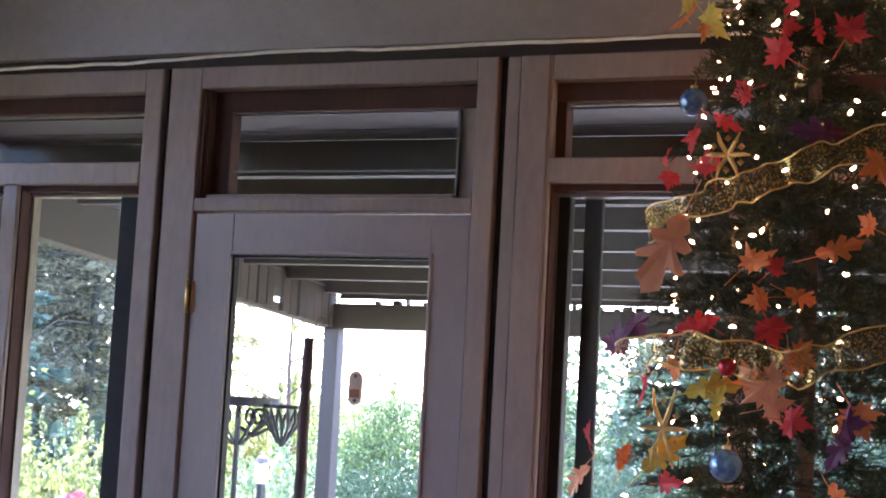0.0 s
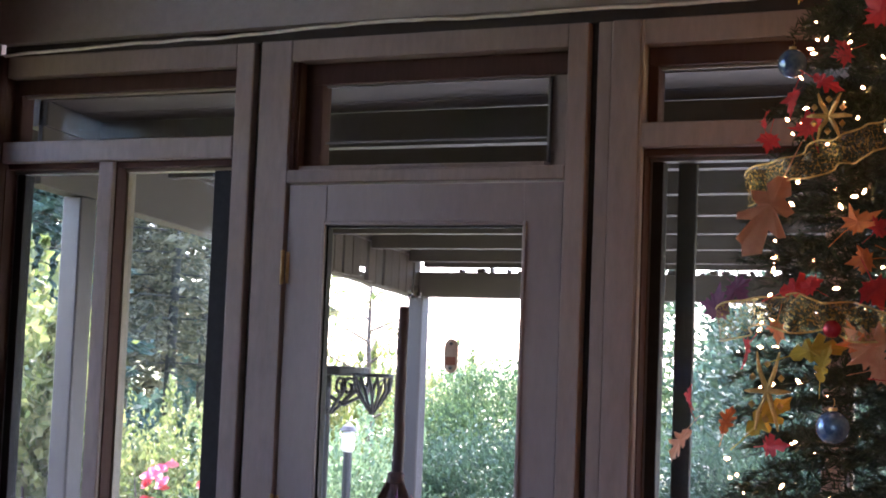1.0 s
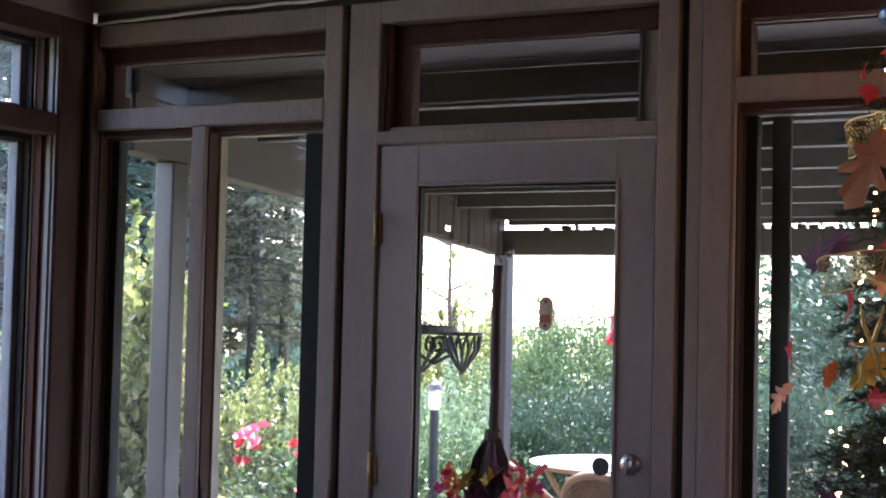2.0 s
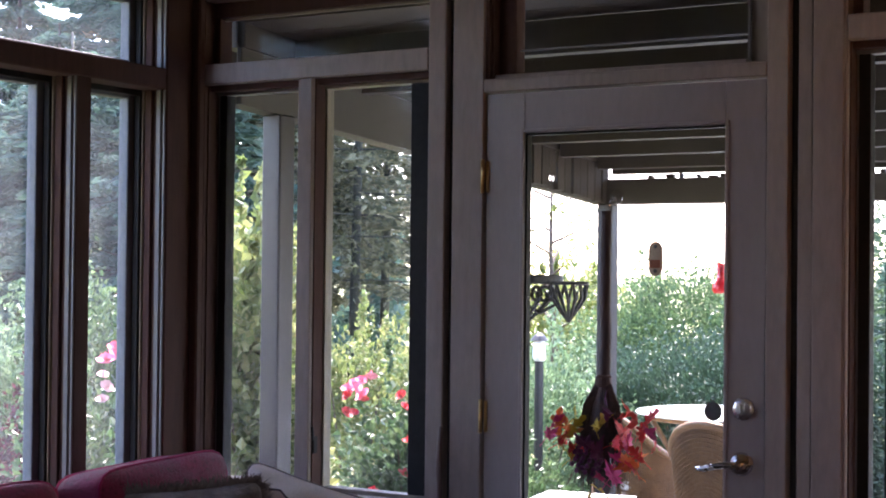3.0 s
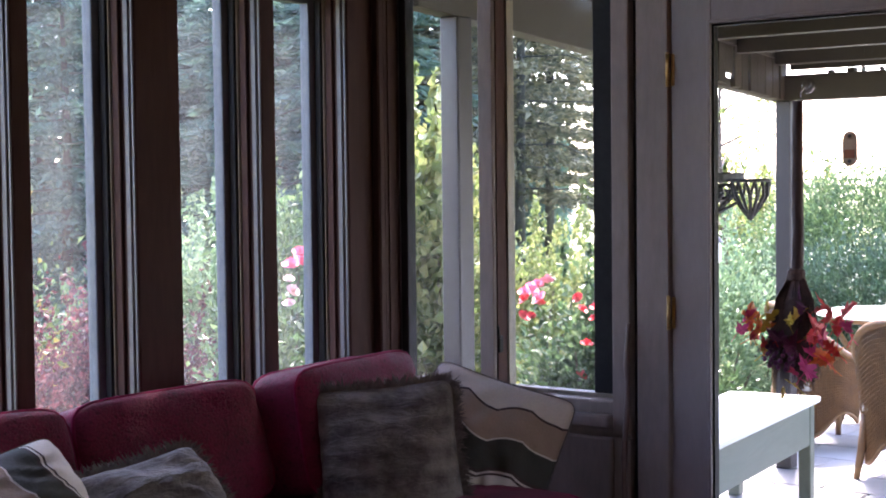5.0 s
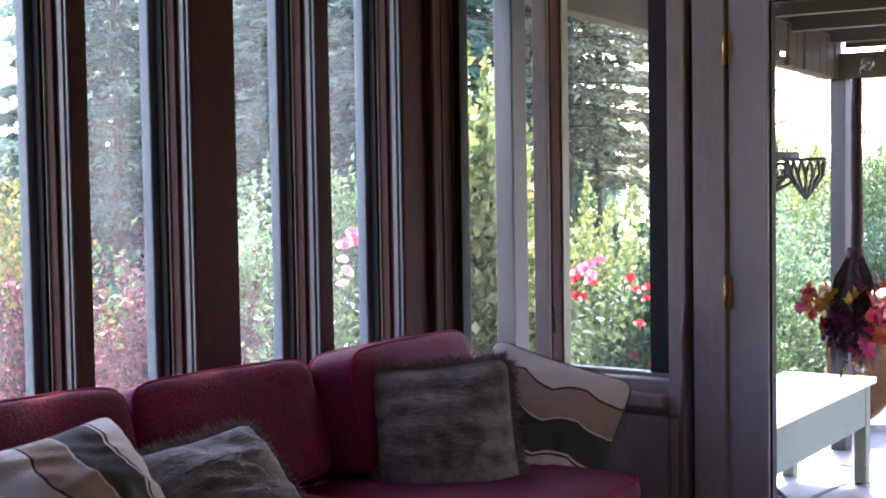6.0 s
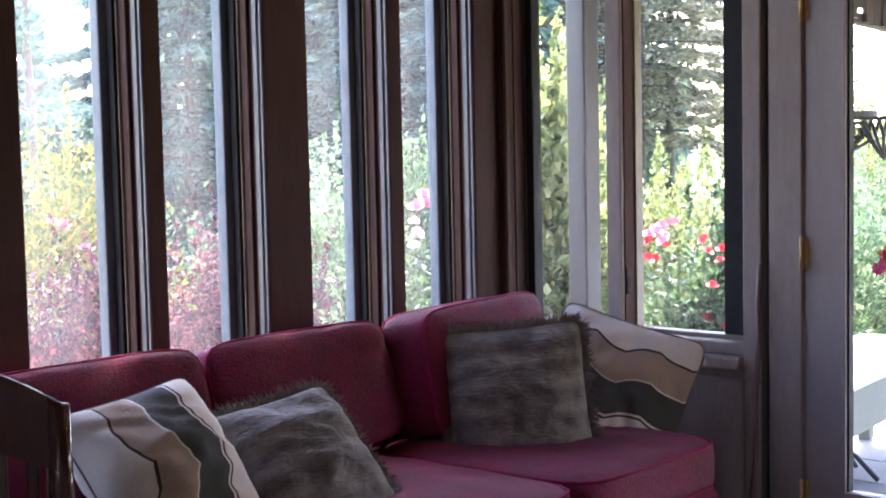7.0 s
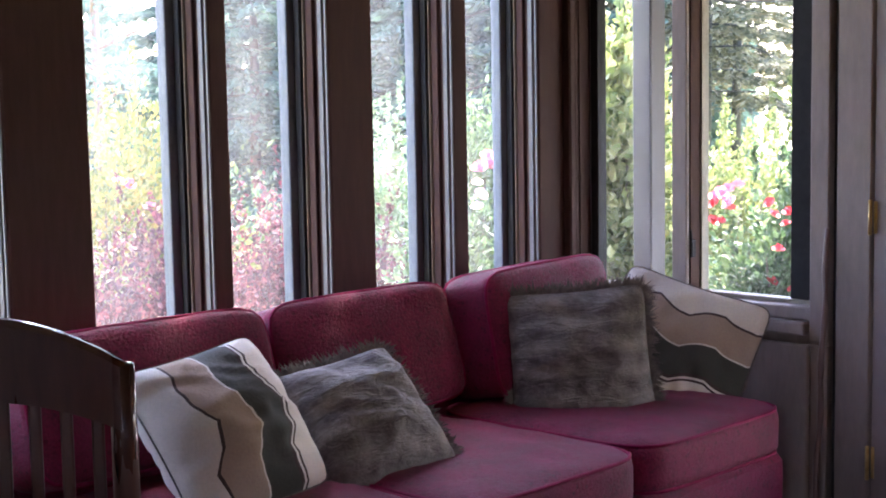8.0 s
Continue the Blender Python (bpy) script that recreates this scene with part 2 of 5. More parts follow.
BULB = bulb_light("warm_fairy_bulb", (1.0, 0.46, 0.16), 5.5)
LAMPHEAD = grainy("white_lantern_glass", (0.75, 0.75, 0.7), (0.85, 0.85, 0.8), 10, 0.3, 0.0)


def ribbon_mesh():
    """Gold open-weave ribbon: half of it is gaps."""
    m, nt, b = shader("gold_mesh_ribbon")
    b.inputs["Base Color"].default_value = (0.55, 0.36, 0.12, 1)
    b.inputs["Metallic"].default_value = 0.8
    b.inputs["Roughness"].default_value = 0.35
    tc = nt.nodes.new("ShaderNodeTexCoord")
    n = node(nt, "ShaderNodeTexNoise", Scale=160.0, Detail=3.0)
    nt.links.new(tc.outputs["Object"], n.inputs["Vector"])
    f = ramp(nt, n.outputs[0], [(0.4, (0.12, 0.12, 0.12)), (0.62, (0.62, 0.62, 0.62))])
    nt.links.new(f, b.inputs["Alpha"])
    return m


RIBBON = ribbon_mesh()


def striped_fabric(shift):
    """Linen with wavy appliqued bands edged by dark cord, across the pillow's width."""
    m, nt, b = shader("wavy_banded_linen")
    tc = nt.nodes.new("ShaderNodeTexCoord")
    sp = nt.nodes.new("ShaderNodeSeparateXYZ")
    nt.links.new(tc.outputs["Object"], sp.inputs[0])

    def math_node(op, a, c=None, d=None):
        n = nt.nodes.new("ShaderNodeMath")
        n.operation = op
        for i, v in enumerate((a, c, d)):
            if v is None:
                continue
            if isinstance(v, (int, float)):
                n.inputs[i].default_value = v
            else:
                nt.links.new(v, n.inputs[i])
        return n.outputs[0]

    y9 = math_node('MULTIPLY', sp.outputs[1], 4.6)
    tri = math_node('PINGPONG', y9, 0.5)
    wob = math_node('SINE', math_node('MULTIPLY', sp.outputs[1], 34.0))
    x = math_node('ADD', sp.outputs[0], math_node('MULTIPLY', tri, 0.07))
    x = math_node('ADD', x, math_node('MULTIPLY', wob, 0.008))
    u = math_node('MULTIPLY_ADD', x, 2.1, shift)
    cream, tan, olive, cord = (0.72, 0.66, 0.58), (0.38, 0.28, 0.21), (0.05, 0.052, 0.042), (0.06, 0.04, 0.035)
    col = ramp(nt, u, [(0.0, olive), (0.1, cord), (0.12, cream), (0.33, cord), (0.345, tan), (0.53, tan), (0.55, cream), (0.56, olive), (0.76, cord), (0.785, cream), (0.80, cord), (0.815, cream)], 'CONSTANT')
    n = node(nt, "ShaderNodeTexNoise", Scale=140.0, Detail=3.0)
    nt.links.new(tc.outputs["Object"], n.inputs["Vector"])
    mixc = nt.nodes.new("ShaderNodeMix")
    mixc.data_type, mixc.blend_type = 'RGBA', 'MULTIPLY'
    mixc.inputs[0].default_value = 0.2
    nt.links.new(col, mixc.inputs[6])
    nt.links.new(n.outputs[0], mixc.inputs[7])
    nt.links.new(mixc.outputs[2], b.inputs["Base Color"])
    b.inputs["Roughness"].default_value = 0.85
    bp = node(nt, "ShaderNodeBump", Strength=0.4, Distance=0.003)
    nt.links.new(n.outputs[0], bp.inputs["Height"])
    nt.links.new(bp.outputs[0], b.inputs["Normal"])
    return m


STRIPED = striped_fabric(0.55)
STRIPED_B = striped_fabric(0.62)


def grey_fabric():
    """Grey-brown crushed weave with faint checks."""
    m, nt, b = shader("grey_crushed_weave")
    tc = nt.nodes.new("ShaderNodeTexCoord")
    w = nt.nodes.new("ShaderNodeTexWave")
    w.bands_direction = 'Y'
    w.inputs["Scale"].default_value, w.inputs["Distortion"].default_value, w.inputs["Detail"].default_value = 4.0, 3.5, 3.0
    n = node(nt, "ShaderNodeTexNoise", Scale=15.0, Detail=9.0, Roughness=0.7)
    f = node(nt, "ShaderNodeTexNoise", Scale=180.0, Detail=2.0)
    for k in (w, n, f):
        nt.links.new(tc.outputs["Object"], k.inputs["Vector"])
    ad = nt.nodes.new("ShaderNodeMath")
    ad.operation = 'MULTIPLY_ADD'
    ad.inputs[1].default_value = 0.14
    nt.links.new(w.outputs[1], ad.inputs[0])
    nt.links.new(n.outputs[0], ad.inputs[2])
    col = ramp(nt, ad.outputs[0], [(0.32, (0.035, 0.027, 0.024)), (0.52, (0.11, 0.092, 0.08)), (0.75, (0.22, 0.19, 0.168))])
    nt.links.new(col, b.inputs["Base Color"])
    b.inputs["Roughness"].default_value = 0.8
    b.inputs["Sheen Weight"].default_value = 0.1
    mp = node(nt, "ShaderNodeMapping", Scale=(1.0, 2.6, 1.0))
    nt.links.new(tc.outputs["Object"], mp.inputs[0])
    wr = node(nt, "ShaderNodeTexNoise", Scale=16.0, Detail=5.0, Distortion=1.2)
    nt.links.new(mp.outputs[0], wr.inputs["Vector"])
    b2 = node(nt, "ShaderNodeBump", Strength=0.8, Distance=0.013)
    nt.links.new(wr.outputs[0], b2.inputs["Height"])
    bp = node(nt, "ShaderNodeBump", Strength=0.5, Distance=0.004)
    nt.links.new(b2.outputs[0], bp.inputs["Normal"])
    nt.links.new(f.outputs[0], bp.inputs["Height"])
    nt.links.new(bp.outputs[0], b.inputs["Normal"])
    return m


GREYWEAVE = grey_fabric()
FRINGE = grainy("grey_brown_fringe", (0.06, 0.05, 0.045), (0.2, 0.17, 0.15), 40, 0.85, 0.2)

# ---- building tools ----
def mesh_of(bm, name, mat, smooth=False):
    me = bpy.data.meshes.new(name)
    bmesh.ops.recalc_face_normals(bm, faces=bm.faces)
    bm.to_mesh(me)
    bm.free()
    if mat:
        me.materials.append(mat)
    if smooth:
        me.polygons.foreach_set("use_smooth", [True] * len(me.polygons))
    return me


def part(name, bm, material, parent, label="", smooth=False):
    ob = new(name, mesh_of(bm, name, material, smooth))
    ob.parent = parent
    return tagged(ob, label) if label else ob


def thing(name, label, category, group="", kind="", at=None):
    ob = new(name)
    ob.empty_display_size = 0.1
    if at is not None:
        ob.matrix_world = at
    return tagged(ob, label, category, group, kind)


def solid(name, bm, material, label, category, group="", kind="", smooth=False):
    return tagged(new(name, mesh_of(bm, name, material, smooth)), label, category, group, kind)


def box(x0, x1, y0, y1, z0, z1, bevel=0.003, bm=None):
    """A box with eased edges."""
    b = bmesh.new()
    bmesh.ops.create_cube(b, size=1, matrix=Matrix.LocRotScale(((x0 + x1) / 2, (y0 + y1) / 2, (z0 + z1) / 2), None, (x1 - x0, y1 - y0, z1 - z0)))
    if bevel:
        bmesh.ops.bevel(b, geom=list(b.edges), offset=min(bevel, 0.3 * min(x1 - x0, y1 - y0, z1 - z0)), segments=1, affect='EDGES')
    return merged(bm, b)


def merged(bm, b):
    if bm is None:
        return b
    me = bpy.data.meshes.new("tmp")
    b.to_mesh(me)
    b.free()
    bm.from_mesh(me)
    bpy.data.meshes.remove(me)
    return bm


def tube(points, radius, sides=8, bm=None, closed=False):
    """A round bar along points; radius may be one number or one for each point."""
    b = bmesh.new()
    pts = [Vector(p) for p in points]
    n = len(pts)
    rings = []
    up = Vector((0.13, 0.31, 0.94))
    for i, p in enumerate(pts):
        a = pts[(i - 1) % n] if closed or i else p
        c = pts[(i + 1) % n] if closed or i < n - 1 else p
        d = (c - a).normalized()
        u = d.cross(up)
        if u.length < 0.05:
            u = d.cross(Vector((1, 0, 0)))
        u.normalize()
        v = d.cross(u)
        r = radius[i] if hasattr(radius, "__len__") else radius
        rings.append([b.verts.new(p + r * (math.cos(k * math.tau / sides) * u + math.sin(k * math.tau / sides) * v)) for k in range(sides)])
    for i in range(n if closed else n - 1):
        r0, r1 = rings[i], rings[(i + 1) % n]
        for k in range(sides):
            b.faces.new((r0[k], r0[(k + 1) % sides], r1[(k + 1) % sides], r1[k]))
    if not closed:
        b.faces.new(rings[0])
        b.faces.new(rings[-1])
    return merged(bm, b)


def lathe(profile, sides=20, bm=None, at=(0, 0, 0), axis=None):
    """A turned form from (radius, height) pairs."""
    b = bmesh.new()
    rings = [[b.verts.new((max(r, 1e-4) * math.cos(k * math.tau / sides), max(r, 1e-4) * math.sin(k * math.tau / sides), z)) for k in range(sides)] for r, z in profile]
    for r0, r1 in zip(rings, rings[1:]):
        for k in range(sides):
            b.faces.new((r0[k], r0[(k + 1) % sides], r1[(k + 1) % sides], r1[k]))
    b.faces.new(rings[0])
    b.faces.new(rings[-1])
    m = Matrix.Translation(at)
    if axis is not None:
        m = m @ Vector(axis).to_track_quat('Z', 'Y').to_matrix().to_4x4()
    b.transform(m)
    return merged(bm, b)


def sweep_leaves(rng, centres, normals, size, aspect=0.5, jitter=0.6):
    """Many small folded leaves, as vertices and faces."""
    n = len(centres)
    d = normals + rng.normal(0, jitter, (n, 3))
    d /= np.linalg.norm(d, axis=1)[:, None] + 1e-9
    s = rng.normal(0, 1, (n, 3))
    s -= (s * d).sum(1)[:, None] * d
    s /= np.linalg.norm(s, axis=1)[:, None] + 1e-9
    up = np.cross(d, s)
    L = size * rng.uniform(0.6, 1.3, n)[:, None]
    W = L * aspect
    v = np.stack([centres - d * L / 2, centres + s * W / 2 + up * W * 0.25, centres + d * L / 2, centres - s * W / 2 + up * W * 0.25], 1).reshape(-1, 3)
    i = np.arange(n) * 4
    f = np.concatenate([np.stack([i, i + 1, i + 2], 1), np.stack([i, i + 2, i + 3], 1)])
    return v, f


def leaf_mesh(name, v, f, mat):
    me = bpy.data.meshes.new(name)
    me.from_pydata(v.tolist(), [], f.tolist())
    me.materials.append(mat)
    return me


def clumps(rng, centre, radii, n_clump, n_leaf, spread, hollow=0.55, low=-1.0):
    """Leaf centres and outward directions gathered in uneven clumps over an ellipsoid."""
    c, r = np.array(centre), np.array(radii)
    d = rng.normal(0, 1, (n_clump, 3))
    d /= np.linalg.norm(d, axis=1)[:, None]
    d[:, 2] = np.maximum(d[:, 2], low)
    k = rng.uniform(hollow, 1.0, n_clump)[:, None] * rng.uniform(0.8, 1.12, n_clump)[:, None]
    mid = c + d * k * r
    p = np.repeat(mid, n_leaf, 0) + rng.normal(0, 1, (n_clump * n_leaf, 3)) * spread * rng.uniform(0.6, 1.3, (n_clump * n_leaf, 1))
    out = (p - c) / r + np.array([0, 0, 0.4])
    return p, out / (np.linalg.norm(out, axis=1)[:, None] + 1e-9)

# ---- room shell ----
solid("floor", box(-1.53, 4.4, -7.2, 0.16, -0.12, 0.0, 0), FLOOR, "brown carpeted living room floor", "floor", kind="structure")
solid("ceiling", box(-1.53, 4.4, -7.2, 0.16, 3.5, 3.6, 0), CEIL, "timber boarded ceiling above the room", "ceiling", kind="structure")
solid("wall_east", box(4.2, 4.4, -7.2, 0.16, 0.0, 3.5, 0), PAINT_WALL, "plain taupe side wall", "wall", kind="structure")
# unseen back wall; its tall opening is added to brighten the room
bm = box(-1.53, 2.9, -7.2, -7.0, 0, 3.5, 0)
box(3.6, 4.2, -7.2, -7.0, 0, 3.5, 0, bm)
box(2.9, 3.6, -7.2, -7.0, 0, 0.9, 0, bm)
box(2.9, 3.6, -7.2, -7.0, 2.3, 3.5, 0, bm)
solid("wall_south", bm, PAINT_WALL, "unseen taupe wall with an opening added for daylight", "wall", kind="structure")
solid("wall_north", box(-1.39, 4.2, -0.018, 0.14, 2.552, 3.5, 0.003), PAINT_WALL, "taupe plywood wall above the windows", "wall", kind="structure")
# strip set back under the wall, with the gap's shade in its colour
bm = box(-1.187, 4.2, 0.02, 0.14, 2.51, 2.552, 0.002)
solid("trim_header_groove", bm, GROOVE, "recessed gap under the wall, coloured dark as shade", "trim", kind="structure")

pts = []
for i in range(120):
    x = -1.17 + i * 5.3 / 119
    pts.append((x, -0.024, 2.542 + 0.006 * noise.noise((x * 2.1, 0, 0)) + 0.004 * noise.noise((x * 9, 3, 0)) - (0.03 * max(0, (0.3 - x) / 1.4))))
solid("cable", tube(pts, 0.0055, 6), CABLE, "thin white cable tacked along the wall", "cable", smooth=True)


def pane(name, x0, x1, y, z0, z1, parent, along='x', mat=None):
    b = box(x0, x1, y - 0.002, y + 0.002, z0, z1, 0) if along == 'x' else box(y - 0.002, y + 0.002, x0, x1, z0, z1, 0)
    ob = part(name, b, mat or GLASS, parent)
    ob.visible_shadow = False
    return ob


def window_north(name, x0, x1, mull, label, left=0.03, right=0.066, edge=None):
    """Timber window: a transom light over two casements, in the wall with the door."""
    w = thing(name, label, "window", kind="structure")
    a, b = x0 + left, x1 - right
    part("stile", box(x0, a, 0, 0.14, 0.6, 2.51, 0.003), edge or PAINT, w)
    part("stile", box(b, x1, 0, 0.14, 0.6, 2.51, 0.004), PAINT, w)
    part("top_rail", box(a, b, 0.001, 0.14, 2.435, 2.51, 0.003), PAINT, w)
    part("mid_rail", box(a, b, -0.004, 0.13, 2.133, 2.206, 0.004), PAINT, w)
    part("mullion", box(mull - 0.03, mull + 0.03, 0.003, 0.13, 0.735, 2.133, 0.004), PAINT, w)
    part("window_sill", box(a, b, -0.03, 0.14, 0.622, 0.665, 0.006), PAINT, w)
    part("bottom_rail", box(a, b, 0.012, 0.13, 0.665, 0.708, 0.004), PAINT, w)
    part("apron_panel", box(x0, x1 - 0.062, -0.012, 0.12, 0.0, 0.59, 0.006), PAINT, w)
    part("apron_gap", box(x0, x1, 0.01, 0.13, 0.59, 0.622, 0.002), PAINT, w)
    part("apron_stile", box(x1 - 0.06, x1, -0.002, 0.13, 0.0, 0.59, 0.003), PAINT, w)
    # stops and panes
    t = box(a, b, 0.05, 0.12, 2.38, 2.435, 0.003)
    box(a, a + 0.03, 0.05, 0.12, 2.206, 2.38, 0.003, t)
    part("transom_stop", t, JAMB, w)
    part("beading", box(a + 0.03, b, 0.075, 0.088, 2.372, 2.38, 0.001), BEADING, w)
    pane("pane", a + 0.03, b, 0.1, 2.206, 2.38, w)
    for k, (p0, p1) in enumerate(((a, mull - 0.03), (mull + 0.03, b))):
        j = box(p0, p0 + 0.005, 0.02, 0.13, 0.708, 2.133, 0.001)
        box(p0 + 0.005, p1, 0.03, 0.13, 2.112, 2.133, 0.002, j)
        part("jamb", j, JAMB, w)
        g = box(p0 + 0.005, p0 + 0.012, 0.078, 0.12, 0.722, 2.102, 0.001)
        box(p0 + 0.005, p1, 0.07, 0.12, 2.102, 2.112, 0.001, g)
        box(p0 + 0.012, p1, 0.07, 0.12, 0.708, 0.722, 0.001, g)
        box(p1 - 0.008, p1, 0.045, 0.07, 0.708, 2.112, 0.002, g)
        part("weatherstrip", g, BEADING if k else VINYL, w)
        e0, e1 = (p1 - 0.112, p1 - 0.04) if k else (p0 + 0.012, p0 + 0.045)
        part("screen_frame", box(e0, e1, 0.075, 0.125, 0.722, 2.102, 0.002), RUBBER, w)
        if k:
            part("screen_rail", box(p1 - 0.04, p1, 0.072, 0.12, 0.722, 2.102, 0.002), BEADING, w)
        g0, g1 = (p0 + 0.012, e0) if k else (e1, p1)
        pane("pane", g0, g1, 0.1, 0.722, 2.102, w, 'x', HAZED)
    l = part("latch", box(mull + 0.03, mull + 0.042, 0.02, 0.045, 0.84, 0.9, 0.004), RUBBER, w, "dark bronze casement lock")
    part("latch_lever", tube([(mull + 0.036, 0.022, 0.89), (mull + 0.046, 0.008, 0.91), (mull + 0.046, 0.004, 0.935)], 0.005, 8), RUBBER, l)
    return w


window_north("window_1", -1.187, -0.146, -0.712, "taupe timber window with a transom above two panes", edge=JAMB)
window_north("window_2", 1.158, 2.30, 1.72, "taupe timber window behind the decorated tree", left=0.009)

solid("screen_rail", box(1.245, 1.30, 0.118, 0.14, 0.72, 2.1, 0.003), RUBBER, "black screen rail behind the window", "screen", kind="structure")

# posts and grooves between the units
# recess strips, coloured dark for the shade between the posts
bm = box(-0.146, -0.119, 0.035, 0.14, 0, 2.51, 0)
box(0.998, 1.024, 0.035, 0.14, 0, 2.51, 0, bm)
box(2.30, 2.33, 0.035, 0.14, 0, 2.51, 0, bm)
solid("trim_groove", bm, GROOVE, "recess between the timber posts, coloured dark as shade", "trim", kind="structure")
bm = box(1.024, 1.067, 0.006, 0.14, 0, 2.51, 0.004)
box(1.069, 1.158, -0.004, 0.14, 0, 2.51, 0.004, bm)
solid("post_north", bm, PAINT, "rough-sawn taupe timber post", "post", kind="structure")
solid("wall_north_end", box(2.33, 4.2, 0, 0.14, 0, 2.51, 0.003), PAINT_WALL, "plain taupe wall beside the window", "wall", kind="structure")

# door with its frame and transom light
df = thing("door_frame", "taupe timber door frame with a transom light", "door frame", kind="structure")
part("jamb", box(-0.119, -0.003, 0, 0.14, 0, 2.51, 0.004), PAINT, df)
part("jamb", box(0.933, 0.998, 0, 0.14, 0, 2.51, 0.004), PAINT, df)
part("head", box(-0.003, 0.933, -0.003, 0.14, 2.046, 2.088, 0.003), PAINT, df)
part("top_rail", box(-0.003, 0.933, 0.001, 0.14, 2.44, 2.51, 0.003), PAINT, df)
bm = box(0.012, 0.082, 0.06, 0.12, 2.105, 2.372, 0.003)
box(0.012, 0.922, 0.06, 0.12, 2.372, 2.44, 0.003, bm)
part("transom_stop", bm, JAMB, df)
bm = box(-0.003, 0.012, 0.008, 0.13, 2.088, 2.44, 0.002)
box(0.012, 0.022, 0.02, 0.06, 2.088, 2.44, 0.001, bm)
part("transom_jamb", bm, JAMB, df)
bm = box(0.86, 0.933, 0.075, 0.12, 2.088, 2.44, 0.003)
box(0.012, 0.86, 0.03, 0.12, 2.088, 2.105, 0.003, bm)
part("transom_stop", bm, PAINT, df)
bm = box(0.082, 0.86, 0.086, 0.094, 2.366, 2.372, 0.001)
box(0.854, 0.862, 0.06, 0.094, 2.105, 2.366, 0.001, bm)
part("beading", bm, VINYL, df)
pane("pane", 0.082, 0.86, 0.1, 2.105, 2.366, df)
part("glazing_bar", box(0.082, 0.86, 0.09, 0.097, 2.184, 2.19, 0.001), VINYL, df)
part("threshold", box(-0.003, 0.933, 0.0, 0.16, -0.02, 0.012, 0.003), JAMB, df)

door = thing("door_1", "closed taupe glazed door with brass hinges", "door", kind="structure")
bm = box(0.003, 0.14, 0.012, 0.056, 0.014, 2.04, 0.002)
part("stile", bm, PAINT_DOOR, door)
part("stile", box(0.806, 0.929, 0.012, 0.056, 0.014, 2.04, 0.002), PAINT_DOOR, door)
part("top_rail", box(0.14, 0.806, 0.0125, 0.056, 1.912, 2.04, 0.002), PAINT_DOOR, door)
part("bottom_rail", box(0.14, 0.806, 0.0125, 0.056, 0.014, 0.27, 0.002), PAINT_DOOR, door)
bm = box(0.128, 0.14, 0.006, 0.03, 0.258, 1.924, 0.002)
box(0.806, 0.818, 0.006, 0.03, 0.258, 1.924, 0.002, bm)
box(0.14, 0.806, 0.006, 0.03, 1.912, 1.924, 0.002, bm)
box(0.14, 0.806, 0.006, 0.03, 0.258, 0.27, 0.002, bm)
part("glazing_bead", bm, PAINT_DOOR, door)
bm = box(0.14, 0.146, 0.02, 0.05, 0.27, 1.912, 0)
box(0.146, 0.806, 0.02, 0.05, 1.905, 1.912, 0, bm)
part("glazing_gasket", bm, RUBBER, door)
pane("pane", 0.146, 0.806, 0.036, 0.27, 1.905, door)
for z in (1.777, 1.009, 0.24):
    h = part("hinge", tube([(-0.001, -0.006, z - 0.05), (-0.001, -0.006, z + 0.05)], 0.0065, 10), BRASS, door, "worn brass butt hinge", True)
    part("leaf", box(0.003, 0.014, 0.008, 0.0125, z - 0.05, z + 0.05, 0.001), BRASS, h)
    for k in (-0.054, 0.05):
        part("finial", lathe([(0.004, 0), (0.007, 0.002), (0.004, 0.005)], 10, at=(-0.001, -0.006, z + k)), BRASS, h)
part("deadbolt", lathe([(0.033, 0), (0.034, 0.008), (0.028, 0.014), (0.02, 0.016)], 24, at=(0.868, 0.012, 1.08), axis=(0, -1, 0)), NICKEL, door, "satin nickel deadbolt rose", True)
part("thumb_turn", box(0.863, 0.873, -0.02, 0.0, 1.062, 1.098, 0.004), NICKEL, door)
lv = part("lever", lathe([(0.034, 0), (0.034, 0.009), (0.026, 0.018), (0.014, 0.022), (0.012, 0.05)], 24, at=(0.862, 0.012, 0.92), axis=(0, -1, 0)), NICKEL, door, "satin nickel lever handle", True)
part("grip", tube([(0.862, -0.036, 0.92), (0.84, -0.042, 0.921), (0.80, -0.044, 0.914), (0.765, -0.043, 0.905), (0.742, -0.04, 0.904)], [0.011, 0.01, 0.009, 0.008, 0.006], 10), NICKEL, lv, smooth=True)

# west wall: deep timber posts with casements between
WX, WG = -1.187, -1.337
bm = box(WX - 0.2, WX, -7.0, 0.0, 0, 0.66, 0)
box(WX - 0.2, WX, -7.0, 0.0, 2.52, 2.58, 0, bm)
box(WX - 0.2, WX, -7.0, 0.0, 3.08, 3.5, 0, bm)
for ya, yb in ((-7.0, -3.75), (-3.61, -2.82), (-2.62, -2.54), (-1.3, 0.0)):
    box(WX - 0.2, WX, ya, yb, 2.58, 3.08, 0, bm)
box(WX - 0.14, WX - 0.06, -3.75, -1.3, 2.68, 2.78, 0, bm)
box(WX - 0.2, WX, -7.0, -3.35, 0.66, 2.52, 0, bm)
solid("wall_west", bm, PAINT_WALL, "taupe wall with casements and a clerestory", "wall", kind="structure")
for y0, y1 in ((-2.254, -2.003), (-1.15, -0.968), (-0.167, 0.0), (-3.35, -3.16)):
    solid("post_west", box(WX - 0.2, WX + 0.002, y0, y1, 0.66, 2.52, 0.005), JAMB, "dark brown timber post between the casements", "post", kind="structure")
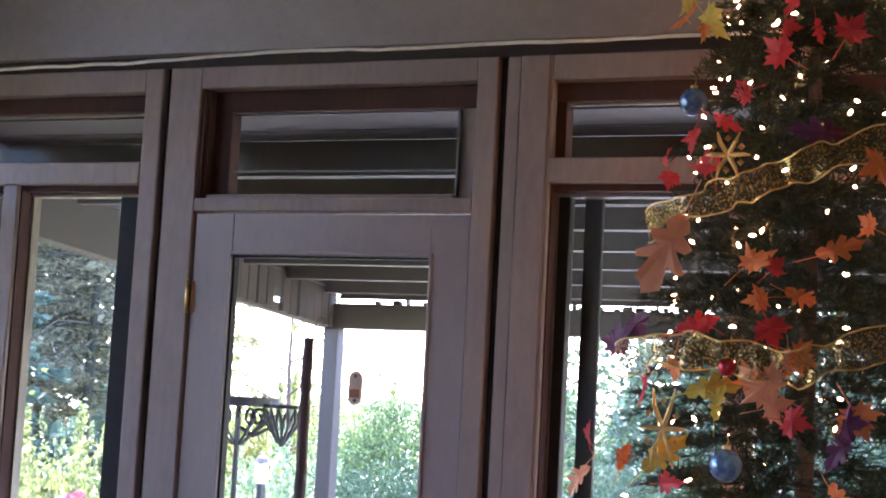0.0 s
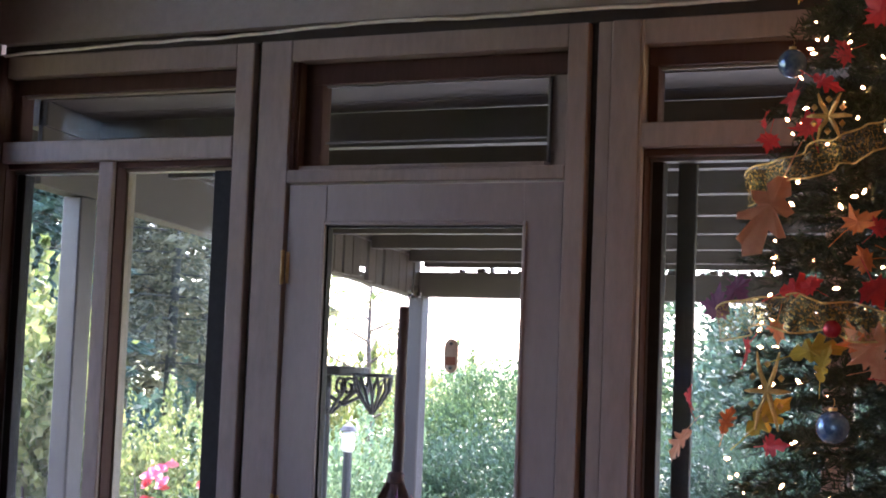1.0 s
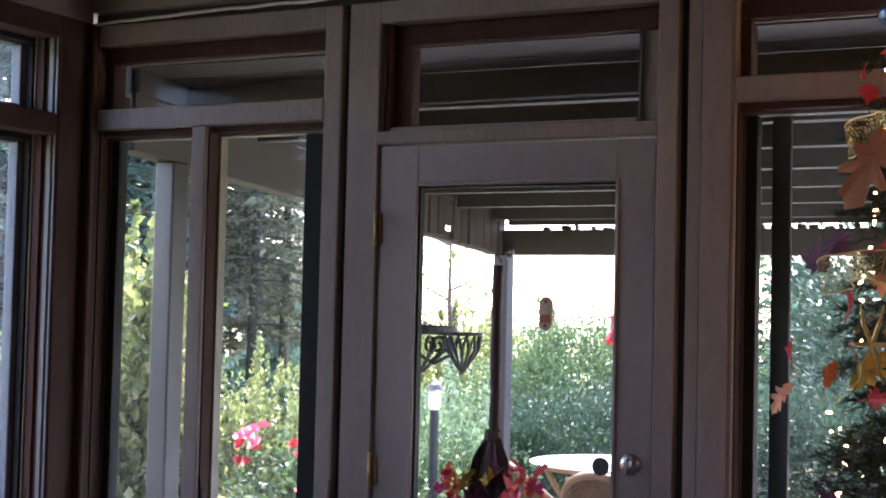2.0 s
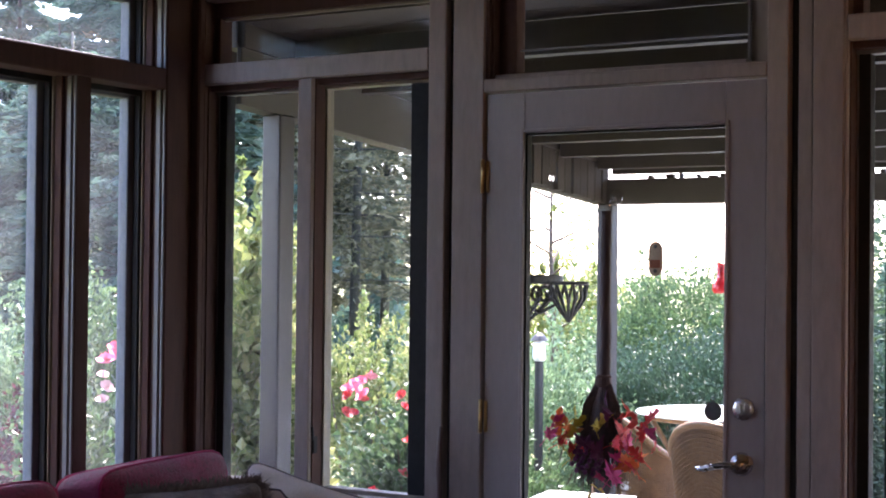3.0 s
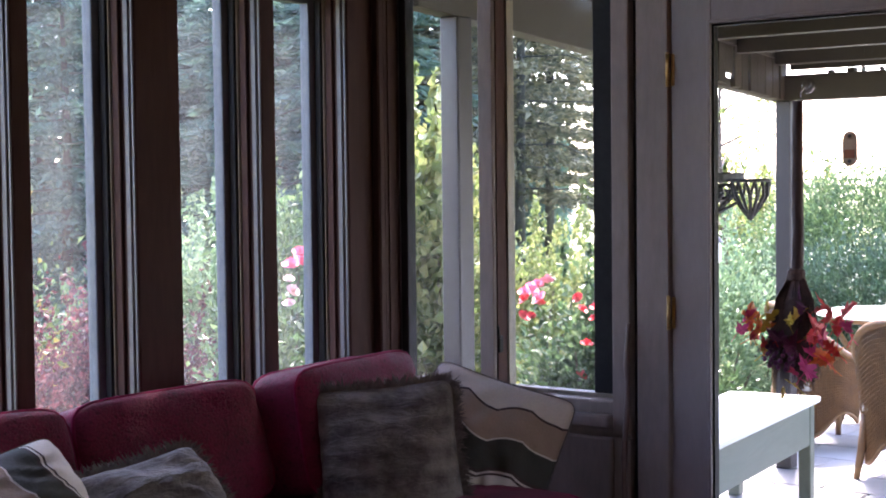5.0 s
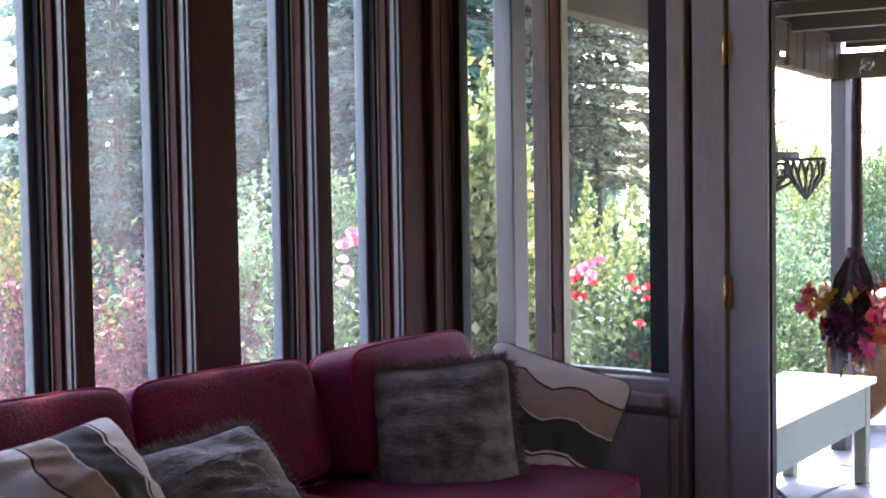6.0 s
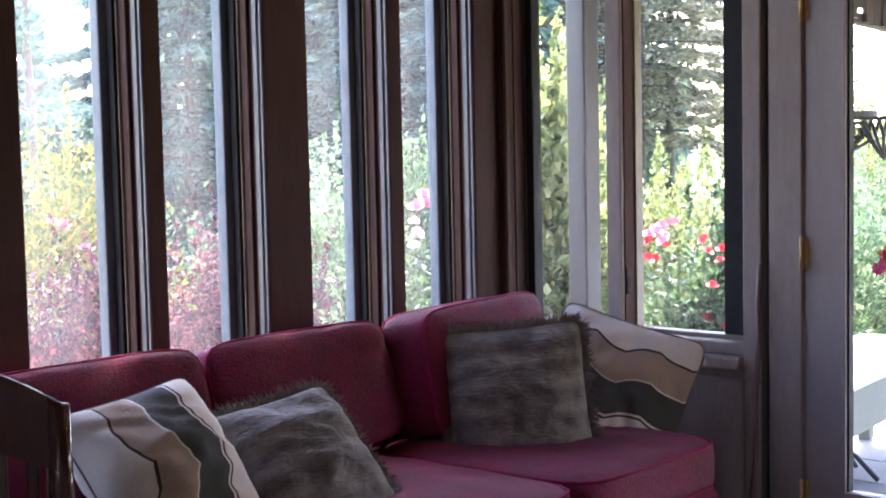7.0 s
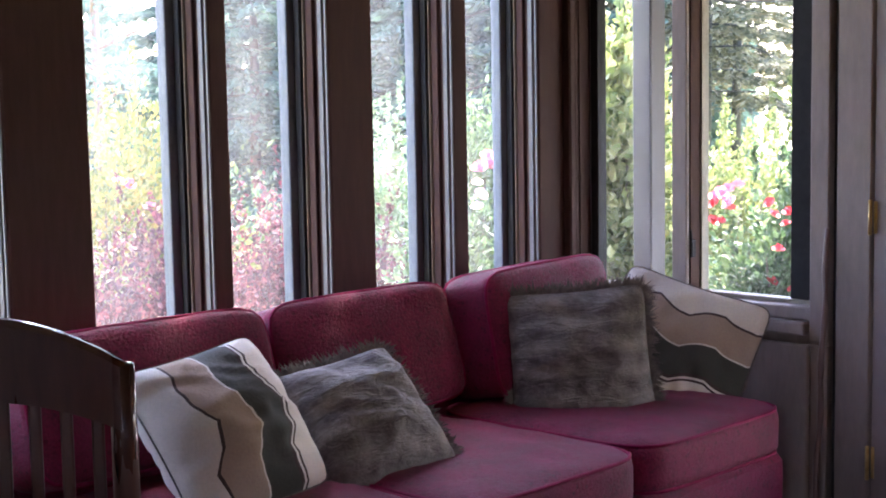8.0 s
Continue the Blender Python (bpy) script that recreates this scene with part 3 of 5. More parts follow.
solid("corner_post", box(-1.185, -1.15, -0.036, -0.001, 0.0, 2.51, 0.006), JAMB, "dark brown corner batten", "post", kind="structure")


def window_west(name, y0, y1, m0, m1):
    """Deep casement pair with a transom light, in the wall behind the sofa."""
    w = thing(name, "brown timber casement pair with grey sashes and a transom", "window", kind="structure")
    part("mullion", box(WX - 0.19, WX - 0.002, m0, m1, 0.7, 2.1, 0.004), JAMB, w)
    part("mid_rail", box(WX - 0.19, WX - 0.001, y0, y1, 2.1, 2.175, 0.004), JAMB, w)
    part("top_rail", box(WX - 0.19, WX - 0.001, y0, y1, 2.44, 2.52, 0.004), JAMB, w)
    part("window_sill", box(WX - 0.2, WX + 0.02, y0, y1, 0.66, 0.7, 0.004), JAMB, w)
    for a, b, z0, z1 in ((y0, m0, 0.7, 2.1), (m1, y1, 0.7, 2.1), (y0, y1, 2.175, 2.44)):
        # stepped jamb towards the garden
        s = box(WX - 0.013, WX - 0.004, b - 0.005, b, z0, z1, 0.001)
        box(WX - 0.042, WX - 0.021, b - 0.007, b, z0, z1, 0.002, s)
        part("weatherstrip", s, VINYL, w)
        part("stop", box(WX - 0.09, WX - 0.06, b - 0.012, b, z0, z1, 0.002), JAMB, w)
        part("beading", box(WX - 0.097, WX - 0.091, b - 0.02, b, z0, z1, 0.001), BEADING, w)
        s = box(WX - 0.125, WX - 0.098, b - 0.03, b, z0, z1, 0.002)
        box(WX - 0.125, WX - 0.098, a, a + 0.02, z0, z1, 0.002, s)
        box(WX - 0.125, WX - 0.098, a + 0.02, b - 0.03, z1 - 0.02, z1, 0.002, s)
        part("screen_frame", s, RUBBER, w)
        s = box(WX - 0.17, WX - 0.127, b - 0.057, b, z0, z1, 0.003)
        box(WX - 0.17, WX - 0.127, a, a + 0.04, z0, z1, 0.003, s)
        box(WX - 0.17, WX - 0.127, a + 0.04, b - 0.057, z0, z0 + 0.03, 0.003, s)
        box(WX - 0.17, WX - 0.127, a + 0.04, b - 0.057, z1 - 0.03, z1, 0.003, s)
        part("sash", s, ALU, w, "grey aluminium sash")
        pane("pane", a + 0.04, b - 0.057, WG, z0 + 0.03, z1 - 0.03, w, 'y', HAZED)
    l = part("latch", box(WX - 0.05, WX - 0.026, m0 + 0.005, m0 + 0.02, 0.80, 0.87, 0.004), RUBBER, w, "dark bronze casement lock")
    part("latch_lever", tube([(WX - 0.03, m0 + 0.012, 0.86), (WX - 0.014, m0 + 0.01, 0.885), (WX - 0.008, m0 + 0.008, 0.905)], 0.005, 8), RUBBER, l)
    return w


window_west("window_3", -2.003, -1.15, -1.6, -1.536)
window_west("window_4", -0.968, -0.167, -0.6, -0.533)
window_west("window_5", -3.16, -2.254, -2.74, -2.68)

# ---- porch ----
solid("ground", box(-400, 400, -400, 400, -0.75, -0.45, 0), LAWN, "sunlit dry lawn reaching the trees", "ground", kind="structure")
PZ = -0.15
bm = box(-2.0, 5.0, 0.16, 6.9, -0.5, PZ - 0.012, 0.01)
patio = solid("patio", bm, MORTAR, "grey flagstone patio under the porch", "patio", kind="structure")
SLOPE = -0.07


def beam_z(y):
    return 2.06 + SLOPE * (y - 0.437)


def sloped(x0, x1, y0, y1, za, zb, bm=None, bevel=0.004):
    """A beam or board that follows the porch roof's fall."""
    b = box(x0, x1, y0, y1, 0, 1, bevel)
    for v in b.verts:
        v.co.z = beam_z(v.co.y) + za + (zb - za) * v.co.z
    return merged(bm, b)


roof = thing("porch_roof", "grey painted porch roof on timber posts", "porch", kind="structure")
PY = 3.42
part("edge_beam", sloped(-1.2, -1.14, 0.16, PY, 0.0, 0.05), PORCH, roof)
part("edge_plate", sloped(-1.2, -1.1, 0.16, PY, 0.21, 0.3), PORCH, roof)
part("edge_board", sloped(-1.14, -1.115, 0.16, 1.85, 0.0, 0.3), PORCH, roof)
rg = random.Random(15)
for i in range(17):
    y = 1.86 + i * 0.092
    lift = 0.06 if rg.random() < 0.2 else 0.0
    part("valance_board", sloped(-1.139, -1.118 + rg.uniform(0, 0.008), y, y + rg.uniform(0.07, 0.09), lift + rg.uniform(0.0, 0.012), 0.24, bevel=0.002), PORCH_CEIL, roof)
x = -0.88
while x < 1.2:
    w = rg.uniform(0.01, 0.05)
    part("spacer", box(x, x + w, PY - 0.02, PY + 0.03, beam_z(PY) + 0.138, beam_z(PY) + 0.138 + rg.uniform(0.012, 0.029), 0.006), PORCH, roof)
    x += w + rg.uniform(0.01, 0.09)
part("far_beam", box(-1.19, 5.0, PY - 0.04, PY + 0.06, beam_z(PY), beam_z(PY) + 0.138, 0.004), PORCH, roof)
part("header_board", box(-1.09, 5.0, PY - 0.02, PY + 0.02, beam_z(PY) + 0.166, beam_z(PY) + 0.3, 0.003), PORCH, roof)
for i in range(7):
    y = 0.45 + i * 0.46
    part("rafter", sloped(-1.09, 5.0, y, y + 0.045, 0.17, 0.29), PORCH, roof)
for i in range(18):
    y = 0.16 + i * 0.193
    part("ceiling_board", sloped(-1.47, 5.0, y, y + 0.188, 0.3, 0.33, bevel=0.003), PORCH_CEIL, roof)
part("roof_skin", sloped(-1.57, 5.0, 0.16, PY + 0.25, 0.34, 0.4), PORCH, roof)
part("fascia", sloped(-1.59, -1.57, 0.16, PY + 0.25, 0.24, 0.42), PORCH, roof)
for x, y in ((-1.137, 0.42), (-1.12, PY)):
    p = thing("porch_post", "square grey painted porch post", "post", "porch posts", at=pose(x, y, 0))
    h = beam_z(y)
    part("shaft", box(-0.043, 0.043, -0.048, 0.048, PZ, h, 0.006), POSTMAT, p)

# ---- sofa ----
def soft_box(w, d, h, n=10, puff=0.12, square=5.0, rng=None, wrinkle=0.0058):
    """A stuffed cushion: a box with rounded sides, centred on its base."""
    b = bmesh.new()
    bmesh.ops.create_cube(b, size=2)
    bmesh.ops.subdivide_edges(b, edges=list(b.edges), cuts=n, use_grid_fill=True)
    for v in b.verts:
        x, y, z = v.co
        k = (abs(x) ** square + abs(y) ** square + abs(z) ** square) ** (1 / square)
        p = Vector((x, y, z)) / k
        bulge = 1 + puff * (1 - p.x ** 2) * (1 - p.y ** 2)
        q = Vector((p.x * w / 2, p.y * d / 2, p.z * h / 2 * bulge))
        q += Vector((0, 0, (wrinkle * noise.noise(q * 9) + wrinkle * 0.5 * noise.noise(q * 25) - 2.6 * wrinkle * max(0, 0.25 - abs(noise.noise(Vector((q.x * 5, q.y * 11, q.z * 5 + w)))))) * (1 if p.z > 0 else -1)))
        v.co = q + Vector((0, 0, h / 2))
    return b


def piping(w, d, z, r=0.006, square=5.0, n=64):
    pts = []
    for i in range(n):
        a = i * math.tau / n
        c, s = math.cos(a), math.sin(a)
        k = (abs(c) ** square + abs(s) ** square) ** (1 / square)
        pts.append((c / k * w / 2 * 0.985, s / k * d / 2 * 0.985, z))
    return tube(pts, r, 6, closed=True)


sofa = thing("sofa", "crimson three-seat fabric sofa with piped cushions", "sofa")
part("base", box(-1.1, -0.16, -2.45, -0.21, 0.06, 0.30, 0.03), SOFA, sofa)
part("backrest", box(-1.165, -1.05, -2.45, -0.06, 0.06, 0.66, 0.03), SOFA, sofa)
for y0, y1, front in ((-2.42, -1.725, -0.13), (-1.72, -1.0, -0.1), (-0.995, -0.235, -0.12)):
    c = part("seat_cushion", soft_box(front + 0.95, y1 - y0 - 0.006, 0.165, 16, 0.12, 7), SOFA, sofa, smooth=True)
    c.matrix_local = pose((front - 0.95) / 2, (y0 + y1) / 2, 0.295)
    for z in (0.018, 0.148):
        part("piping", piping(front + 0.95, y1 - y0 - 0.006, z, 0.0055, 7), SOFA_PIPE, c, smooth=True)
for cx, cy, w, yaw, h, lean in ((-0.95, -2.0, 0.77, 0, 0.375, 17), (-0.95, -1.25, 0.72, 0, 0.37, 17), (-0.89, -0.525, 0.73, 8, 0.395, 10)):
    c = part("back_cushion", soft_box(w, h, 0.22, 18, 0.2, 7.5), SOFA, sofa, smooth=True)
    c.matrix_local = pose(cx, cy, 0.46, 0, 0, 90 + yaw) @ pose(0, 0, 0.0, 90 - lean) @ pose(0, h / 2, -0.1)
    for z in (0.03, 0.19):
        part("piping", piping(w, h, z, 0.0062, 7.5), SOFA_PIPE, c, smooth=True)
for y in (-2.38, -0.3):
    for x in (-1.02, -0.24):
        part("leg", box(x - 0.025, x + 0.025, y - 0.025, y + 0.025, 0, 0.06, 0.004), DARKWOOD, sofa)


def pillow_mesh(size, thick, seed, n=34, dent=0.0):
    """A knife-edge throw pillow with drawn-in sides and creases, in its own XY plane."""
    b = bmesh.new()
    grid = {}
    o = Vector((seed * 3.7, seed * 1.3, 0))
    for side in (1, -1):
        for i in range(n + 1):
            for j in range(n + 1):
                u, v = 2 * i / n - 1, 2 * j / n - 1
                rim = i in (0, n) or j in (0, n)
                if rim and side == -1:
                    grid[side, i, j] = grid[1, i, j]
                    continue
                du, dv = 1 - u * u, 1 - v * v
                x = u * size / 2 * (1 - 0.06 * dv)
                y = v * size / 2 * (1 - 0.06 * du)
                pull = 1 - 0.075 * (u * v) ** 8
                x, y = x * pull, y * pull
                z = side * thick / 2 * (max(du, 0) ** 0.55) * (max(dv, 0) ** 0.55)
                p = Vector((x, y, z))
                if not rim:
                    crease = noise.noise(Vector((x * 6, y * 9, side)) + o) * 0.02 - 0.03 * abs(noise.noise(Vector((x * 9 + y * 4, y * 17, side * 2)) + o)) + noise.noise(Vector((x * 30, y * 24, side * 2)) + o) * 0.0022
                    p.z += crease * (du * dv) ** 0.3 - dent * math.exp(-((x / 0.08) ** 2 + ((y - size * 0.3) / 0.09) ** 2)) * side
                grid[side, i, j] = b.verts.new(p)
    for side in (1, -1):
        for i in range(n):
            for j in range(n):
                q = [grid[side, i, j], grid[side, i + 1, j], grid[side, i + 1, j + 1], grid[side, i, j + 1]]
                b.faces.new(q if side == 1 else q[::-1])
    return b


def pillow_edge(size, k):
    """A point on the pillow's seam, k from 0 to 4 round the four sides, and the outward way."""
    s, f = int(k) % 4, k - int(k)
    u, draw = 2 * f - 1, 0.06
    w = size / 2 * (1 - draw * (1 - u * u))
    p, d = Vector((u * size / 2, -w, 0)) * (1 - 0.075 * u ** 8), Vector((0.5 * u ** 3, -1, 0))
    r = Matrix.Rotation(s * math.pi / 2, 3, 'Z')
    return r @ p, (r @ d).normalized()


def leaned(x, y, z, yaw, lean, roll):
    base = Matrix(((0, 0, 1, 0), (1, 0, 0, 0), (0, 1, 0, 0), (0, 0, 0, 1)))
    return pose(x, y, z, 0, 0, yaw) @ base @ pose(0, 0, 0, -lean) @ pose(0, 0, 0, 0, 0, roll)


def throw_pillow(label, size, thick, mat, seed, m, fringe):
    t = thing("throw_pillow", label, "pillow", "pillows on the sofa", at=m)
    body = part("cover", pillow_mesh(size, thick, seed, dent=0.02), mat, t, smooth=True)
    if fringe:
        rng = random.Random(seed)
        b = bmesh.new()
        for i in range(1500):
            p, d = pillow_edge(size, 4 * i / 1500)
            L = rng.uniform(0.014, 0.036)
            side = Vector((-d.y, d.x, 0)) * 0.0022
            bend = Vector((rng.uniform(-1, 1), rng.uniform(-1, 1), rng.uniform(-1, 1))) * 0.012
            q, e = p + d * L * 0.55 + bend * 0.4, p + d * L + bend * 1.3
            a0, a1, b0, b1, c = (b.verts.new(v) for v in (p - side, p + side, q - side, q + side, e))
            b.faces.new((a0, a1, b1, b0))
            b.faces.new((b0, b1, c))
        part("fringe", b, FRINGE, t, "ragged grey fringe")
    else:
        part("seam", tube([pillow_edge(size, 4 * i / 80)[0] for i in range(80)], 0.003, 5, closed=True), FRINGE, t)
    return t


throw_pillow("cream linen pillow with wavy tan and olive bands", 0.43, 0.26, STRIPED, 1, leaned(-0.57, -2.06, 0.628, 0, 35, 7), False)
throw_pillow("grey crushed-weave pillow with a ragged fringe", 0.40, 0.21, GREYWEAVE, 2, leaned(-0.58, -1.6, 0.57, -10, 44, 8), True)
throw_pillow("dark grey fringed pillow standing upright on the seat", 0.45, 0.2, GREYWEAVE, 3, leaned(-0.61, -0.67, 0.59, -45, 12, 4), True)
throw_pillow("cream linen pillow with wavy bands leaning in the corner", 0.49, 0.16, STRIPED_B, 4, leaned(-0.527, -0.275, 0.558, -58, 14, -108), False)

# ---- dining chair beside the camera ----
chair = thing("dining_chair", "dark cherry dining chair with an arched slatted back", "chair", at=pose(0.22, -3.13, 0.005, 0, 0, 51))
W = 0.225


def crest_z(x, low):
    return (0.98 if low else 1.103) - (0.065 if low else 0.085) * (x / W) ** 2


b = bmesh.new()
N = 24
rows = []
for i in range(N + 1):
    x = -W + 2 * W * i / N
    yb = -0.03 * (1 - (x / W) ** 2)
    rows.append([b.verts.new(v) for v in ((x, yb - 0.013, crest_z(x, True)), (x, yb + 0.013, crest_z(x, True)), (x, yb + 0.015, crest_z(x, False) - 0.01), (x, yb + 0.006, crest_z(x, False)), (x, yb - 0.008, crest_z(x, False)), (x, yb - 0.015, crest_z(x, False) - 0.01))])
for r0, r1 in zip(rows, rows[1:]):
    for k in range(6):
        b.faces.new((r0[k], r0[(k + 1) % 6], r1[(k + 1) % 6], r1[k]))
b.faces.new(rows[0])
b.faces.new(rows[-1])
part("crest_rail", b, DARKWOOD, chair, smooth=False)
for i in range(9):
    x = -0.176 + i * 0.044
    yb = -0.03 * (1 - (x / W) ** 2)
    part("slat", box(x - 0.009, x + 0.009, yb - 0.006, yb + 0.006, 0.55, crest_z(x, True) + 0.01, 0.003), DARKWOOD, chair)
part("lower_rail", box(-W, W, -0.02, 0.012, 0.5, 0.55, 0.004), DARKWOOD, chair)
for x in (-W + 0.012, W - 0.012):
    part("leg", tube([(x, 0.0, 1.02), (x, 0.004, 0.9), (x, 0.0, 0.45), (x, 0.05, 0.0)], [0.019, 0.02, 0.021, 0.016], 10), DARKWOOD, chair, smooth=True)
    part("leg", tube([(x, -0.42, 0.44), (x, -0.42, 0.0)], [0.021, 0.015], 10), DARKWOOD, chair, smooth=True)
part("seat", box(-0.23, 0.23, -0.45, 0.01, 0.44, 0.475, 0.012), DARKWOOD, chair)

# walking stick in the corner by the door
pts = [(-0.136 - 0.0005 * i - 0.004 * math.sin(i * 0.9), -0.02 - 0.0026 * i, 0.97 - 0.0485 * i) for i in range(21)]
solid("walking_stick", tube(pts, [0.008] + [0.0085 + 0.0015 * ((i * 7) % 3) for i in range(20)], 8), STICK, "knobbly brown walking stick leaning against the wall", "stick", smooth=True)

# ---- decorated tree ----
TX, TY, TH = 1.963, -0.38, 3.28


def tree_radius(z):
    return 0.50 * (1 - max(0.0, min(1.0, z / TH)) ** 2.2)


rng = np.random.default_rng(5)
tree = thing("christmas_tree", "artificial green tree strung with warm white lights", "tree", at=pose(TX, TY, 0))
part("trunk", tube([(0, 0, 0.02), (0, 0, 1.6), (0, 0, 3.2)], [0.028, 0.022, 0.008], 8), BARK, tree)
part("stand", lathe([(0.24, 0), (0.24, 0.02), (0.05, 0.05), (0.04, 0.14), (0.001, 0.14)], 24), IRON, tree)
stems, cen, nor = None, [], []
tips = []
for i in range(580):
    z = 0.28 + 2.95 * (i / 580) ** 0.92
    a = i * 2.399963 + rng.normal(0, 0.2)
    r = tree_radius(z) * rng.uniform(0.78, 1.1) + 0.02
    d = np.array([math.cos(a), math.sin(a), 0.0])
    start = np.array([0, 0, z + 0.02])
    end = d * r + np.array([0, 0, z - 0.03 + rng.normal(0, 0.03)])
    tips.append(end)
    k = int(60 + 260 * r)
    f = rng.uniform(0.08, 1.04, k) ** 0.8
    p = start + np.outer(f, end - start) + rng.normal(0, 0.007, (k, 3))
    side = rng.normal(0, 1, (k, 3))
    cen.append(p)
    nor.append(d * 0.75 + side * 0.6 + np.array([0, 0, 0.1]))
    # forked tip twigs
    for s in (-1, 1):
        q = np.array([-d[1], d[0], 0]) * s * 0.09 + d * 0.04
        m = 34
        g = rng.uniform(0, 1, m)
        base = start + (end - start) * 0.72
        cen.append(base + np.outer(g, q) + rng.normal(0, 0.006, (m, 3)))
        nor.append(np.tile(q / np.linalg.norm(q), (m, 1)) + rng.normal(0, 0.5, (m, 3)))
cen, nor = np.concatenate(cen), np.concatenate(nor)
nor /= np.linalg.norm(nor, axis=1)[:, None]
v, f = sweep_leaves(rng, cen + nor * 0.012, nor, 0.042, 0.11, 0.15)
ob = new("needles", leaf_mesh("needles", v, f, NEEDLE))
ob.parent = tree
tagged(ob, "dense dark green needles", kind="stuff")

# fairy lights with their wire
b = lathe([(0.001, -0.007), (0.0026, -0.0035), (0.0033, 0.001), (0.0025, 0.005), (0.001, 0.008)], 8)
bulb_me = mesh_of(b, "bulb", BULB, True)
wire = []
for i in range(300):
    z = 0.85 + 2.15 * i / 300
    a = i * 1.02 + 0.35 * math.sin(i * 1.7)
    r = tree_radius(z) * (0.87 + 0.24 * noise.noise((i * 1.7, 0, 0))) + 0.012
    p = Vector((math.cos(a) * r, math.sin(a) * r, z + 0.03 * math.sin(i * 2.3)))
    wire.append(p * 1.0 - Vector((math.cos(a), math.sin(a), 0)) * 0.025)
    o = new("bulb", bulb_me)
    o.parent = tree
    o.matrix_local = Matrix.Translation(p) @ Euler((i * 1.3, i * 0.7, a)).to_matrix().to_4x4()
part("light_wire", tube(wire, 0.0012, 4), NEEDLE, tree, "thin green light wire")


MAPLE = [(0.03, -0.3), (0.14, -0.26), (0.4, -0.4), (0.34, -0.2), (0.6, -0.14), (0.48, 0.0), (0.82, 0.32), (0.5, 0.27), (0.46, 0.4), (0.26, 0.26), (0.32, 0.56), (0.18, 0.52), (0.0, 0.95)]
OAK = [(0.03, -0.5), (0.13, -0.42), (0.22, -0.24), (0.11, -0.15), (0.36, 0.0), (0.31, 0.13), (0.15, 0.15), (0.42, 0.42), (0.33, 0.52), (0.15, 0.46), (0.23, 0.76), (0.1, 0.84), (0.0, 1.0)]


def maple_leaf(size, lobes, seed):
    """A lobed silk leaf with a raised midrib and a stalk, slightly curled."""
    rg = random.Random(seed)
    b = bmesh.new()
    c = b.verts.new((0, 0.05 * size, 0.004))
    half = OAK if lobes == 7 else MAPLE
    outline = half + [(-x, y) for x, y in reversed(half[:-1])]
    curl, dip = rg.uniform(0.2, 0.7), rg.uniform(0.1, 0.5)
    ring = []
    for x, y in outline:
        x, y = x * size * 0.75 * rg.uniform(0.9, 1.1), y * size * 0.75 * rg.uniform(0.92, 1.08)
        ring.append(b.verts.new((x, y, curl * x * x / size - dip * y * y / size + rg.uniform(-0.03, 0.03) * size)))
    n = len(ring)
    for i in range(n):
        b.faces.new((c, ring[i], ring[(i + 1) % n]))
    s = [(0, 0, 0.003), (0.03 * size, -0.35 * size, 0.006), (0.05 * size, -0.85 * size, 0.0)]
    return tube(s, 0.0012, 4, b)


def hang_leaf(me, label, x, y, z, k, scale=1.0):
    o = tagged(new("maple_leaf", me), label, "leaf ornament", "silk leaves on the tree")
    d = Vector((x - TX, y - TY, 0)).normalized()
    face = (d * 0.9 + Vector((0.3 * math.sin(k * 2.1), -0.5, 0.3 * math.sin(k * 1.3)))).normalized()
    o.matrix_world = Matrix.Translation(Vector((x, y, z)) + d * 0.035) @ face.to_track_quat('Z', 'Y').to_matrix().to_4x4() @ pose(0, 0, 0, 25 * math.sin(k * 3.1), 30 * math.sin(k * 1.9), 360 * ((k * 0.381) % 1)) @ Matrix.Diagonal((scale, scale, scale, 1))
    return o


